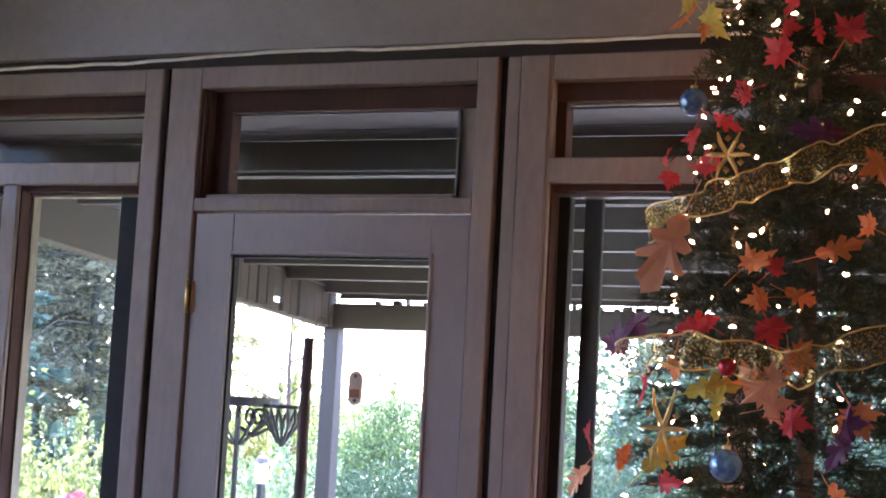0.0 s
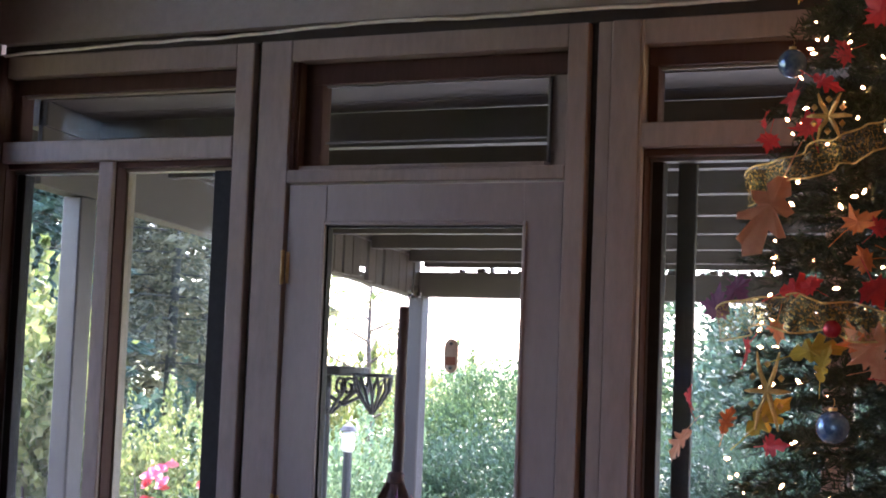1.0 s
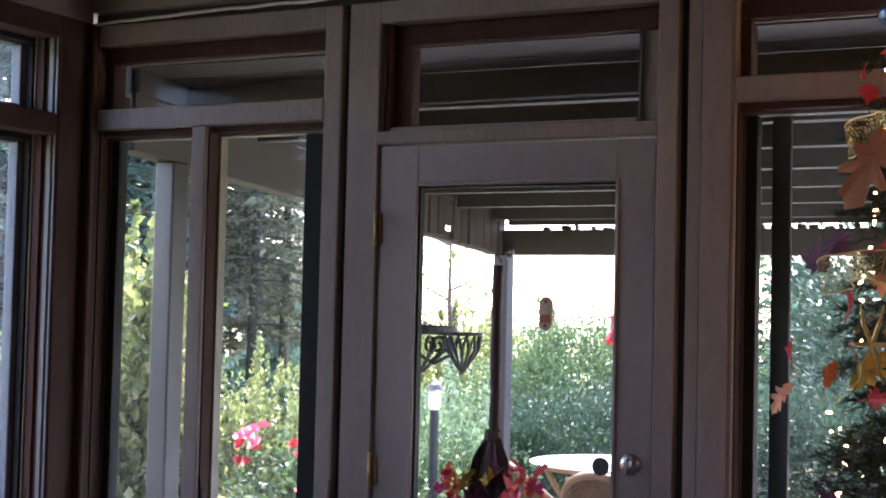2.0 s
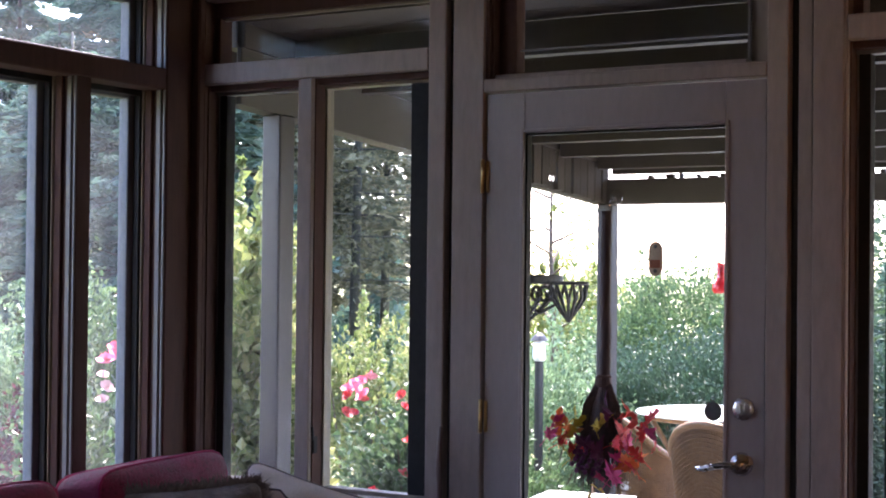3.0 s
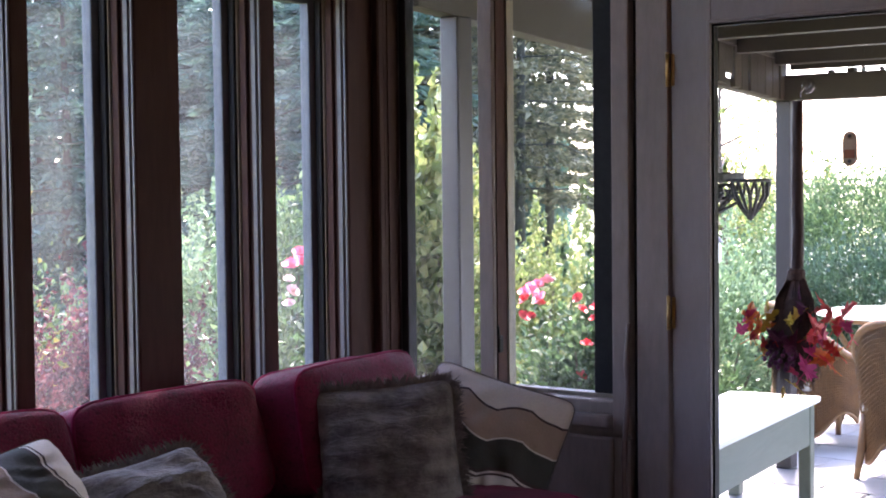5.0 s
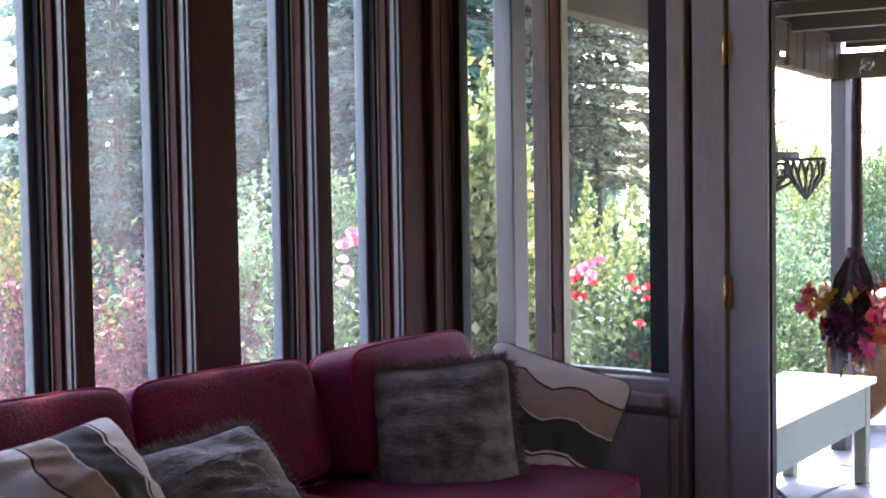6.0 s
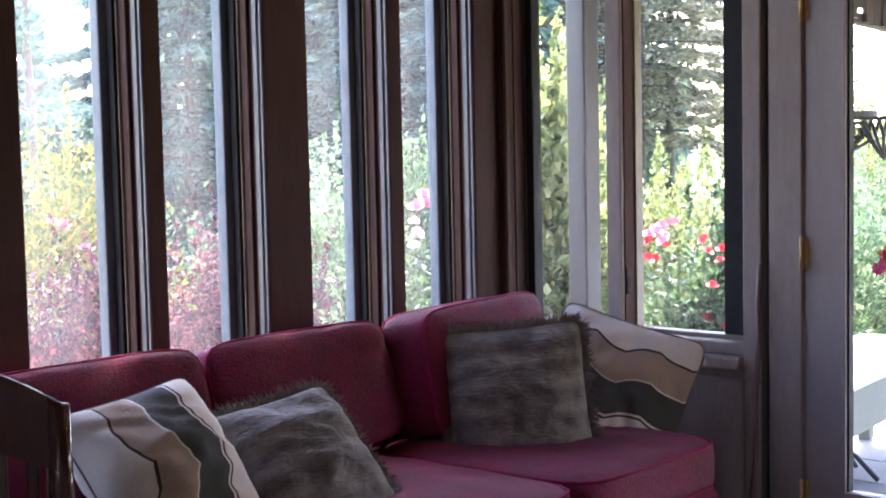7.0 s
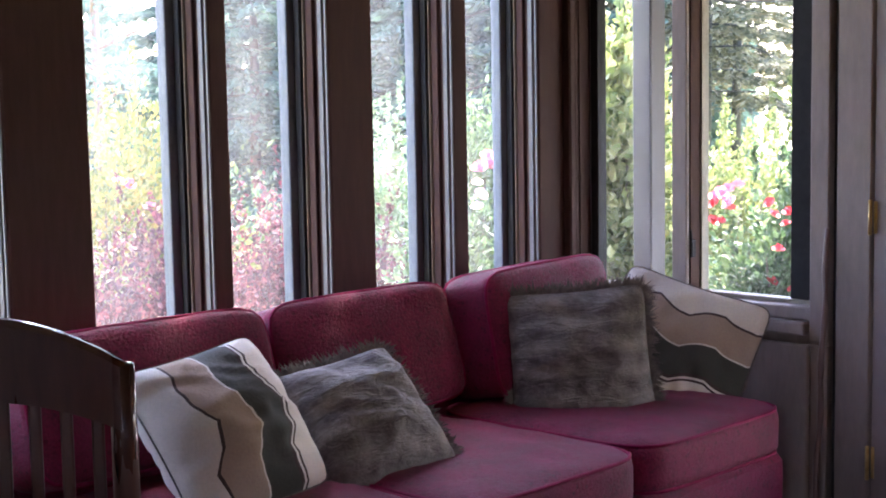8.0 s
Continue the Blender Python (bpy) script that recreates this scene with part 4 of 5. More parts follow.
LEAVES = {
    "red": (LEAF_RED, "bright red silk maple leaf pinned to the tree", 0.085, [(1.963, -0.64, 2.46), (1.943, -0.66, 2.38), (1.933, -0.67, 2.32), (2.003, -0.66, 2.38), (2.063, -0.64, 2.37), (1.863, -0.68, 2.23), (1.813, -0.67, 2.17), (1.793, -0.68, 2.06), (1.693, -0.6, 2.05), (1.773, -0.74, 1.69), (1.813, -0.76, 1.69), (1.943, -0.79, 1.69), (1.493, -0.49, 1.42), (1.673, -0.7, 1.55), (1.993, -0.82, 1.49), (1.673, -0.56, 2.1), (1.753, -0.64, 2.14), (1.943, -0.77, 1.82)]),
    "orange": (LEAF_ORANGE, "orange silk leaf pinned to the tree", 0.095, [(1.683, -0.44, 2.48), (1.753, -0.55, 2.43), (1.903, -0.77, 1.83), (1.923, -0.78, 1.75), (1.993, -0.78, 1.76), (1.913, -0.8, 1.57), (1.743, -0.74, 1.6), (2.053, -0.75, 1.86), (2.123, -0.72, 1.92), (2.113, -0.79, 1.51), (1.623, -0.68, 1.38), (2.133, -0.68, 2.06), (2.003, -0.8, 1.63)]),
    "peach": (LEAF_PEACH, "large peach silk oak leaf on the tree", 0.11, [(1.703, -0.67, 1.89), (1.473, -0.49, 1.33), (1.953, -0.81, 1.52), (1.943, -0.81, 1.56), (1.983, -0.8, 1.62)]),
    "yellow": (LEAF_YELLOW, "yellow-green silk leaf tucked in the branches", 0.11, [(1.813, -0.79, 1.55), (1.693, -0.45, 2.52), (1.763, -0.56, 2.44), (1.843, -0.8, 1.51)]),
    "purple": (LEAF_PURPLE, "dark purple silk leaf tucked in the branches", 0.11, [(2.033, -0.7, 2.13), (1.623, -0.6, 1.7), (1.563, -0.52, 1.65), (2.093, -0.8, 1.45), (2.093, -0.8, 1.49)]),
}
k = 0
for key, (mat, label, size, spots) in LEAVES.items():
    shapes = [mesh_of(maple_leaf(size, n, s), key + "_leaf", mat) for n, s in ((5, 1), (7, 2), (5, 3))]
    for x, y, z in spots:
        k += 1
        hang_leaf(shapes[k % 3], label, x, y, z, k, 0.82 + 0.2 * math.sin(k * 2.7))
    for j in range(5):
        z = 0.5 + 0.16 * j + 0.05 * k % 0.3
        a = -math.pi / 2 + 1.1 * math.sin(k * 1.7 + j)
        k += 1
        r = tree_radius(z)
        hang_leaf(shapes[j % 3], label, TX + r * math.cos(a), TY + r * math.sin(a), z, k)


big = tagged(new("oak_leaf", mesh_of(maple_leaf(0.19, 7, 21), "oak_leaf", LEAF_PEACH)), "very large peach silk oak leaf hanging from the tree", "leaf ornament", "silk leaves on the tree")
big.matrix_world = Matrix.Translation((1.705, -0.76, 1.885)) @ pose(0, 0, 0, 78, 6, 20) @ pose(0, 0, 0, 0, 0, 158)


def ribbon(points, width):
    """A crumpled band that hangs in a swag, with bright wired edges."""
    t = thing("mesh_ribbon", "sheer gold mesh ribbon draped round the tree", "ribbon", "ribbons on the tree")
    b = bmesh.new()
    n = 60
    rows, hi, lo = [], [], []
    for i in range(n + 1):
        f = i / n * (len(points) - 1)
        j = min(int(f), len(points) - 2)
        p = Vector(points[j]).lerp(Vector(points[j + 1]), f - j)
        d = Vector((p.x - TX, p.y - TY, 0)).normalized()
        p += d * (0.05 + 0.008 * math.sin(i * 0.9))
        up = (Vector((0, 0, 1)) + d * 0.5 * math.sin(i * 0.37)).normalized() * width / 2 * (0.85 + 0.15 * math.sin(i * 0.5))
        r = [b.verts.new(p + up * s + d * 0.006 * math.sin(i * 1.3 + s * 2)) for s in (-1, -0.33, 0.33, 1)]
        rows.append(r)
        hi.append(r[3].co.copy())
        lo.append(r[0].co.copy())
    for r0, r1 in zip(rows, rows[1:]):
        for s in range(3):
            b.faces.new((r0[s], r0[s + 1], r1[s + 1], r1[s]))
    part("band", b, RIBBON, t, smooth=True)
    part("wired_edge", tube(hi, 0.0022, 5), GOLD, t)
    part("wired_edge", tube(lo, 0.0022, 5), GOLD, t)
    return t


ribbon([(1.653, -0.58, 1.93), (1.773, -0.69, 1.97), (1.883, -0.73, 2), (1.973, -0.73, 2.04), (2.063, -0.71, 2.08), (2.193, -0.62, 2.14)], 0.085)
ribbon([(1.593, -0.58, 1.61), (1.713, -0.71, 1.64), (1.833, -0.78, 1.63), (1.933, -0.8, 1.61), (2.003, -0.8, 1.6), (2.083, -0.78, 1.64), (2.243, -0.7, 1.69)], 0.09)


def bauble(x, y, z, r, mat, label):
    t = thing("bauble", label, "ornament", "baubles on the tree", at=pose(x, y, z))
    prof = [(r * math.sin(i * math.pi / 14), -r * math.cos(i * math.pi / 14)) for i in range(15)]
    part("ball", lathe(prof, 20), mat, t, smooth=True)
    c = part("cap", lathe([(r * 0.25, r * 0.94), (r * 0.25, r * 1.15), (0.001, r * 1.16)], 10), GOLD, t)
    part("hook", tube([(0, 0, r * 1.15), (0.004, 0, r * 1.4), (0, 0.01, r * 1.7)], 0.001, 4), GOLD, c)


bauble(1.723, -0.66, 2.22, 0.034, BALL_BLUE, "mottled blue glass ball with a red tail")
bauble(1.863, -0.86, 1.39, 0.036, BALL_BLUE, "blue and red glass ball hanging low")
bauble(1.853, -0.83, 1.6, 0.02, BALL_RED, "small dark red glass ball")
for x, y, z, tall in ((1.823, -0.74, 2.08, 0.06), (1.713, -0.81, 1.46, 0.1)):
    t = thing("glitter_ornament", "gold glitter filigree ornament on the tree", "ornament", "gold ornaments", at=pose(x, y, z))
    for i in range(6):
        a = i * math.pi / 3
        part("arm", tube([(0, 0, 0), (0.035 * math.cos(a), -0.01, tall * 0.55 * math.sin(a)), (0.05 * math.cos(a), 0, tall * math.sin(a))], [0.006, 0.005, 0.002], 6), GOLD, t)
        part("bead", lathe([(0.001, -0.008), (0.008, 0), (0.001, 0.008)], 8, at=(0.036 * math.cos(a + 0.5), -0.012, tall * 0.6 * math.sin(a + 0.5))), GOLD, t)

# ---- things on the door ----
broom = thing("twig_broom", "dark twig broom hung on the door with silk autumn leaves", "broom")
pts, rad = [], []
for i in range(26):
    z = 1.66 - i * 0.021
    pts.append((0.436 + 0.004 * noise.noise((z * 9, 0, 0)), -0.012 + 0.003 * noise.noise((z * 8, 5, 0)), z))
    rad.append(0.016 + 0.003 * noise.noise((z * 30, 1, 0)) + 0.002 * i / 26)
part("handle", tube(pts, rad, 9), BROOM_WOOD, broom, "dark bark-covered stick", True)
rg = random.Random(11)
b = bmesh.new()
for i in range(330):
    a, s = rg.uniform(0, math.tau), rg.uniform(0.1, 1) ** 0.6
    x, y = math.cos(a) * s, math.sin(a) * s
    end = rg.uniform(0.80, 0.98)
    tube([(0.432 + 0.012 * x, -0.012 + 0.008 * y, 1.16), (0.432 + 0.06 * x, -0.03 + 0.015 * y, 1.07), (0.434 + 0.085 * x + rg.uniform(-0.012, 0.012), -0.04 + 0.022 * y, end)], [0.0028, 0.0026, 0.0012], 3, b)
part("twig_head", b, STRAW, broom, "dense dark twig head")
part("binding", lathe([(0.02, 0), (0.026, 0.006), (0.026, 0.03), (0.02, 0.036)], 14, at=(0.432, -0.013, 1.125)), STRAW, broom)
sprays = [(0.30, 1.0, LEAF_ORANGE, 0.075), (0.32, 0.965, LEAF_RED, 0.06), (0.285, 0.975, LEAF_PINK, 0.05), (0.37, 1.0, LEAF_YELLOW, 0.07), (0.45, 1.02, LEAF_YELLOW, 0.07), (0.52, 0.99, LEAF_RED, 0.085), (0.60, 1.03, LEAF_RED, 0.1), (0.56, 1.06, LEAF_RED, 0.07), (0.53, 0.96, LEAF_PINK, 0.07), (0.57, 0.93, LEAF_RED, 0.06), (0.55, 0.905, LEAF_ORANGE, 0.075), (0.50, 0.87, LEAF_PINK, 0.07), (0.46, 0.80, LEAF_YELLOW, 0.07), (0.40, 0.95, LEAF_PURPLE, 0.07), (0.45, 0.93, LEAF_PURPLE, 0.075), (0.48, 1.05, LEAF_PURPLE, 0.06), (0.35, 0.92, LEAF_YELLOW, 0.055), (0.62, 0.99, LEAF_PINK, 0.05)]
for i in range(26):
    x, z, mat, size = sprays[i % len(sprays)]
    sprays.append((x + rg.uniform(-0.05, 0.05), z + rg.uniform(-0.05, 0.05), mat, size * rg.uniform(0.55, 0.9)))
for i, (x, z, mat, size) in enumerate(sprays):
    b = maple_leaf(size * 1.1, 5 if i % 3 else 7, 40 + i)
    b.transform(pose(x, -0.055 - 0.012 * (i % 4), z, 90 + 50 * math.sin(i * 2.0), 45 * math.sin(i * 1.3), 110 * math.sin(i * 1.7)))
    part("silk_leaf", b, mat, broom)
for i in range(26):
    a = i * 2.4
    r = 0.006 + 0.05 * math.sqrt(i / 26)
    part("berry", lathe([(0.001, -0.008), (0.007, -0.004), (0.008, 0.001), (0.005, 0.007), (0.001, 0.009)], 8, at=(0.41 + r * math.cos(a), -0.075 - 0.01 * math.sin(i), 0.905 + 0.8 * r * math.sin(a))), LEAF_PURPLE, broom, smooth=True)

hook = thing("suction_hook", "clear suction cup hook on the door glass", "hook")
part("cup", lathe([(0.022, 0), (0.018, 0.006), (0.008, 0.012), (0.006, 0.02)], 18, at=(0.45, 0.032, 1.705), axis=(0, -1, 0)), CLEAR, hook, smooth=True)
part("peg", tube([(0.45, 0.014, 1.7), (0.448, -0.01, 1.69), (0.446, -0.016, 1.68), (0.446, -0.01, 1.67)], 0.003, 6), NICKEL, hook)

plq = thing("oval_plaque", "small tan oval thermometer stuck to the glass", "thermometer")
b = bmesh.new()
prof = []
for i in range(28):
    a = i * math.tau / 28
    prof.append((0.022 * math.cos(a), 0.028 * math.sin(a) + (0.024 if math.sin(a) > 0 else -0.024)))
lo = [b.verts.new((0.582 + x, 0.031, 1.516 + z)) for x, z in prof]
hi = [b.verts.new((0.582 + x, 0.024, 1.516 + z)) for x, z in prof]
b.faces.new(hi)
for i in range(28):
    b.faces.new((lo[i], lo[(i + 1) % 28], hi[(i + 1) % 28], hi[i]))
part("body", b, PLAQUE, plq)
part("print", box(0.566, 0.598, 0.0215, 0.0235, 1.488, 1.513, 0.001), PLAQUE_RED, plq, "faded red printed panel")
for z in (1.553, 1.479):
    part("stud", lathe([(0.006, 0), (0.005, 0.003), (0.001, 0.004)], 10, at=(0.582, 0.0235, z), axis=(0, -1, 0)), VINYL, plq)
dsc = thing("glass_disc", "round dark disc against the door glass", "ornament")
part("disc", lathe([(0.026, 0), (0.028, 0.003), (0.026, 0.006)], 26, at=(0.768, 0.028, 1.067), axis=(0, -1, 0)), DISC, dsc)
part("ring", tube([(0.768 + 0.006 * math.cos(i * math.tau / 12), 0.024, 1.103 + 0.006 * math.sin(i * math.tau / 12)) for i in range(12)], 0.0015, 5, closed=True), NICKEL, dsc)

# ---- things on the porch ----
bench = thing("bench", "sage green bench with a pale weathered top", "bench", at=pose(-0.74, 1.65, 0, 0, 0, 7))
for i in range(4):
    x = -0.23 + i * 0.116
    part("top_board", box(x, x + 0.112, -1.08, 1.08, 0.332, 0.36, 0.004), BENCHTOP, bench)
for x in (-0.205, 0.185):
    part("apron", box(x, x + 0.02, -1.04, 1.04, 0.13, 0.332, 0.004), BENCH, bench)
part("end_rail", box(-0.185, 0.185, 1.01, 1.03, 0.13, 0.332, 0.004), BENCH, bench)
for x in (-0.21, 0.15):
    for y in (-1.04, 0.97):
        part("leg", box(x, x + 0.06, y, y + 0.07, PZ, 0.332, 0.004), BENCH, bench)


def wicker_chair(m, label):
    """Barrel-backed wicker armchair: woven shell, rolled rim, seat, skirt and turned feet; it faces its own +y."""
    t = thing("wicker_armchair", label, "chair", "chairs round the patio table", at=m)
    # shell: half ring behind and at the sides, lower towards the front
    n, mrows = 44, 12

    def shell(a, f, off=0.0):
        back = max(0.0, math.sin(a))
        top = 0.56 + 0.28 * back ** 1.2
        low = 0.08 + 0.15 * math.cos(a * 2) ** 2
        z = low + (top - low) * f
        r = 0.26 + 0.05 * f + off
        return Vector((r * 1.08 * math.cos(a), -r * math.sin(a) * 1.0 + 0.02, z))

    A = [-0.35 + (math.pi + 0.7) * i / n for i in range(n + 1)]
    b = bmesh.new()
    for off in (0.0, -0.018):
        g = [[b.verts.new(shell(a, j / mrows, off) + Vector((0, 0, 0))) for j in range(mrows + 1)] for a in A]
        for c0, c1 in zip(g, g[1:]):
            for j in range(mrows):
                b.faces.new((c0[j], c1[j], c1[j + 1], c0[j + 1]))
    part("woven_shell", b, WICKER, t, "honey woven wicker shell", True)
    w = bmesh.new()
    for i in range(0, n * 2 + 1):
        a = -0.35 + (math.pi + 0.7) * i / (2 * n)
        tube([shell(a, f / 6, 0.003) for f in range(7)], 0.0035, 4, w)
    for j in range(26):
        pts = [shell(a, j / 26, 0.004 + 0.003 * (1 if (i + j) % 2 else -1)) for i, a in enumerate(A)]
        tube(pts, 0.0035, 4, w)
    part("weave", w, WICKER, t, smooth=True)
    part("rim", tube([shell(a, 1.0) for a in A], 0.022, 10), WICKER_DARK, t, "rolled wicker rim", True)
    part("lower_rim", tube([shell(a, 0.0) for a in A], 0.012, 8), WICKER_DARK, t, smooth=True)
    part("seat", soft_box(0.5, 0.5, 0.1, 6, 0.1, 5), BENCHTOP, t, "pale seat cushion", True).matrix_local = pose(0, 0.03, 0.33)
    for sx in (-1, 1):
        for y, k in ((-0.2, 0.2), (0.24, 0.24)):
            part("leg", tube([(sx * 0.2, y * 0.9, 0.34), (sx * 0.215, y, 0.15), (sx * (k + 0.03), y * 1.12, 0.0)], [0.026, 0.022, 0.017], 9), WICKER_DARK, t, smooth=True)
    return t


wicker_chair(pose(-0.42, 3.5, PZ, 0, 0, -10), "honey wicker barrel armchair seen from its rounded back")
wicker_chair(pose(-1.26, 4.2, PZ, 0, 0, -40), "honey wicker armchair drawn up to the patio table")
wicker_chair(pose(-1.15, 6.15, PZ, 0, 0, 170), "wicker armchair on the far side of the table")
tbl = thing("patio_table", "round glass-topped wicker patio table", "table", at=pose(-1.1, 5.2, PZ))
part("tabletop", lathe([(0.001, 0.705), (0.56, 0.705), (0.565, 0.711), (0.56, 0.717), (0.001, 0.717)], 48), TABLE_GLASS, tbl, "pale green glass top")
part("rim", tube([(0.5 * math.cos(i * math.tau / 40), 0.5 * math.sin(i * math.tau / 40), 0.69) for i in range(40)], 0.018, 8, closed=True), WICKER_DARK, tbl, smooth=True)
for i in range(4):
    a = i * math.pi / 2 + 0.6
    part("leg", tube([(0.47 * math.cos(a), 0.47 * math.sin(a), 0.68), (0.28 * math.cos(a), 0.28 * math.sin(a), 0.36), (0.42 * math.cos(a), 0.42 * math.sin(a), 0.0)], 0.02, 8), WICKER_DARK, tbl, smooth=True)

# cast-iron plant stand with scrolled basket
stand = thing("plant_stand", "black cast-iron plant stand with a scrolled basket", "plant stand", at=pose(-0.79, 1.8, 0.09))
part("stem", tube([(0, 0, PZ - 0.09), (0, 0, 1.34)], 0.013, 10), IRON, stand)
part("tray", lathe([(0.17, 1.33), (0.175, 1.335), (0.175, 1.365), (0.17, 1.37), (0.16, 1.365), (0.16, 1.345), (0.001, 1.345)], 30), IRON, stand)
for i in range(4):
    a = i * math.pi / 2
    part("foot", tube([(0, 0, PZ + 0.07), (0.1 * math.cos(a), 0.1 * math.sin(a), PZ + 0.01), (0.2 * math.cos(a), 0.2 * math.sin(a), PZ - 0.08)], 0.011, 8), IRON, stand)
for i in range(12):
    a = i * math.tau / 12
    d = Vector((math.cos(a), math.sin(a), 0))
    sc = [Vector((0, 0, 1.16)) + d * 0.02]
    for j in range(16):
        th = j * 0.5
        rr = 0.045 * (1 - j / 22)
        sc.append(d * (0.1 + rr * math.cos(th)) + Vector((0, 0, 1.28 + rr * math.sin(th))))
    part("scroll", tube(sc, 0.006, 5), IRON, stand)
bk = part("basket", tube([(0.22 + 0.085 * math.cos(i * math.tau / 30), 0.085 * math.sin(i * math.tau / 30), 1.335) for i in range(30)], 0.008, 6, closed=True), IRON, stand, "open iron basket")
for i in range(14):
    a = i * math.tau / 14
    part("basket_rib", tube([(0.22 + 0.085 * math.cos(a), 0.085 * math.sin(a), 1.335), (0.22 + 0.075 * math.cos(a + 0.2), 0.075 * math.sin(a + 0.2), 1.27), (0.22 + 0.03 * math.cos(a + 0.3), 0.03 * math.sin(a + 0.3), 1.2), (0.22, 0, 1.165)], [0.006, 0.009, 0.006, 0.008], 5), IRON, bk)
part("arm", tube([(0, 0, 1.24), (0.08, 0, 1.2), (0.16, 0, 1.24), (0.2, 0, 1.19), (0.22, 0, 1.17)], 0.009, 8), IRON, stand)

lampt = thing("path_light", "dark garden path light with a white lantern", "lamp", at=pose(-2.13, 4.58, -0.45))
part("post", tube([(0, 0, 0), (0, 0, 1.34)], 0.03, 10), IRON, lampt)
part("lantern", lathe([(0.03, 1.34), (0.043, 1.36), (0.04, 1.46), (0.025, 1.48)], 14), LAMPHEAD, lampt, "white lantern glass")
part("cap", lathe([(0.06, 1.475), (0.038, 1.505), (0.01, 1.53)], 14), IRON, lampt)

fd = thing("hummingbird_feeder", "red hummingbird feeder hung from the porch beam", "bird feeder", at=pose(-0.46, PY + 0.01, 0.12))
part("wire", tube([(0, 0, beam_z(PY) - 0.11), (0, 0, 1.46)], 0.003, 5), IRON, fd)
part("bottle", lathe([(0.012, 1.46), (0.03, 1.44), (0.032, 1.40), (0.024, 1.36), (0.03, 1.33)], 16), CLEAR, fd)
part("nectar", lathe([(0.026, 1.41), (0.022, 1.36), (0.026, 1.32), (0.045, 1.30), (0.05, 1.27), (0.04, 1.25), (0.001, 1.25)], 16), FEEDER, fd, "red nectar and base", True)

# ---- garden ----
GZ = -0.45


def shrub(label, centre, radii, mat, leaf, clumps_n, leaves_n, spread, seed, name="shrub", category="shrub", hollow=0.35, aspect=0.5, spikes=0):
    rg = np.random.default_rng(seed)
    t = thing(name, label, category, at=pose(centre[0], centre[1], GZ))
    c = np.array([0, 0, centre[2] - GZ])
    leaf, leaves_n = leaf * 0.68, int(leaves_n * 3)
    p, o = clumps(rg, c, radii, clumps_n, leaves_n, spread, hollow, -0.85)
    if spikes:
        for i in range(spikes):
            a, r = rg.uniform(0, math.tau), rg.uniform(0, 0.9)
            b0 = c + np.array([radii[0] * r * math.cos(a), radii[1] * r * math.sin(a), radii[2] * 0.3])
            h = radii[2] * rg.uniform(0.7, 1.25)
            f = rg.uniform(0, 1, 80)
            q = b0 + np.outer(f, [0.08 * math.cos(a), 0.08 * math.sin(a), h]) + rg.normal(0, 0.035, (80, 3)) * (1.2 - f)[:, None]
            p = np.concatenate([p, q])
            o = np.concatenate([o, rg.normal(0, 0.6, (80, 3)) + np.array([0, 0, 0.7])])
    keep = p[:, 2] > 0.02
    p, o = p[keep], o[keep]
    v, f = sweep_leaves(rg, p, o, leaf, aspect, 0.5)
    ob = new("foliage", leaf_mesh("foliage", v, f, mat))
    ob.parent = t
    tagged(ob, kind="stuff")
    b = None
    for i in range(7):
        a = i * 2.4
        b = tube([(0.05 * math.cos(a), 0.05 * math.sin(a), 0), (radii[0] * 0.3 * math.cos(a), radii[1] * 0.3 * math.sin(a), c[2] * 0.6), (radii[0] * 0.6 * math.cos(a), radii[1] * 0.6 * math.sin(a), c[2] + radii[2] * 0.4)], [0.018, 0.012, 0.004], 5, b)
    part("stems", b, BARK, t)
    return t


def bloom(r, seed):
    """An open rose: nested rings of cupped petals."""
    rg = random.Random(seed)
    b = bmesh.new()
    for ring, (n, rad, tilt) in enumerate(((5, 1.0, 0.5), (5, 0.7, 0.9), (4, 0.42, 1.25), (3, 0.2, 1.45))):
        for i in range(n):
            a = i * math.tau / n + ring * 0.6
            d, s = Vector((math.cos(a), math.sin(a), 0)), Vector((-math.sin(a), math.cos(a), 0))
            base = d * r * 0.06
            mid = d * r * rad * 0.7 + Vector((0, 0, r * 0.35 * tilt))
            tip = d * r * rad + Vector((0, 0, r * 0.75 * tilt * rg.uniform(0.8, 1.1)))
            w = r * rad * 0.62
            vs = [b.verts.new(q) for q in (base, mid - s * w, tip - s * w * 0.6, tip + d * r * 0.06, tip + s * w * 0.6, mid + s * w)]
            b.faces.new(vs)
    return b


def add_blooms(bush, mat, spots, r, label):
    me = mesh_of(bloom(r * 0.55, 3), "bloom", mat)
    base = bush.matrix_world.translation
    for i, (x, y, z) in enumerate(spots):
        o = new("bloom", me)
        o.parent = bush
        tagged(o, label)
        s = 0.8 + 0.35 * ((i * 37) % 10) / 10
        o.matrix_local = Matrix.Translation(Vector((x, y, z)) - base) @ pose(0, 0, 0, 35 * math.sin(i * 2.2) + 20, 25 * math.cos(i * 1.4), i * 77) @ Matrix.Diagonal((s, s, s, 1))


bpy.context.view_layer.update()
# barberry hedge behind the sofa windows
for i, (x, y) in enumerate(((-2.96, -1.8), (-3.09, -1.05), (-3.27, -0.31), (-3.45, 0.43), (-3.77, 1.12))):
    shrub("purple-red barberry shrub in the garden hedge", (x, y, 0.2), (0.5, 0.5, 0.62 - 0.03 * (i % 2)), BARBERRY, 0.05, 150, 26, 0.07, 20 + i, "barberry", "shrub", 0.5, 0.55, 16)
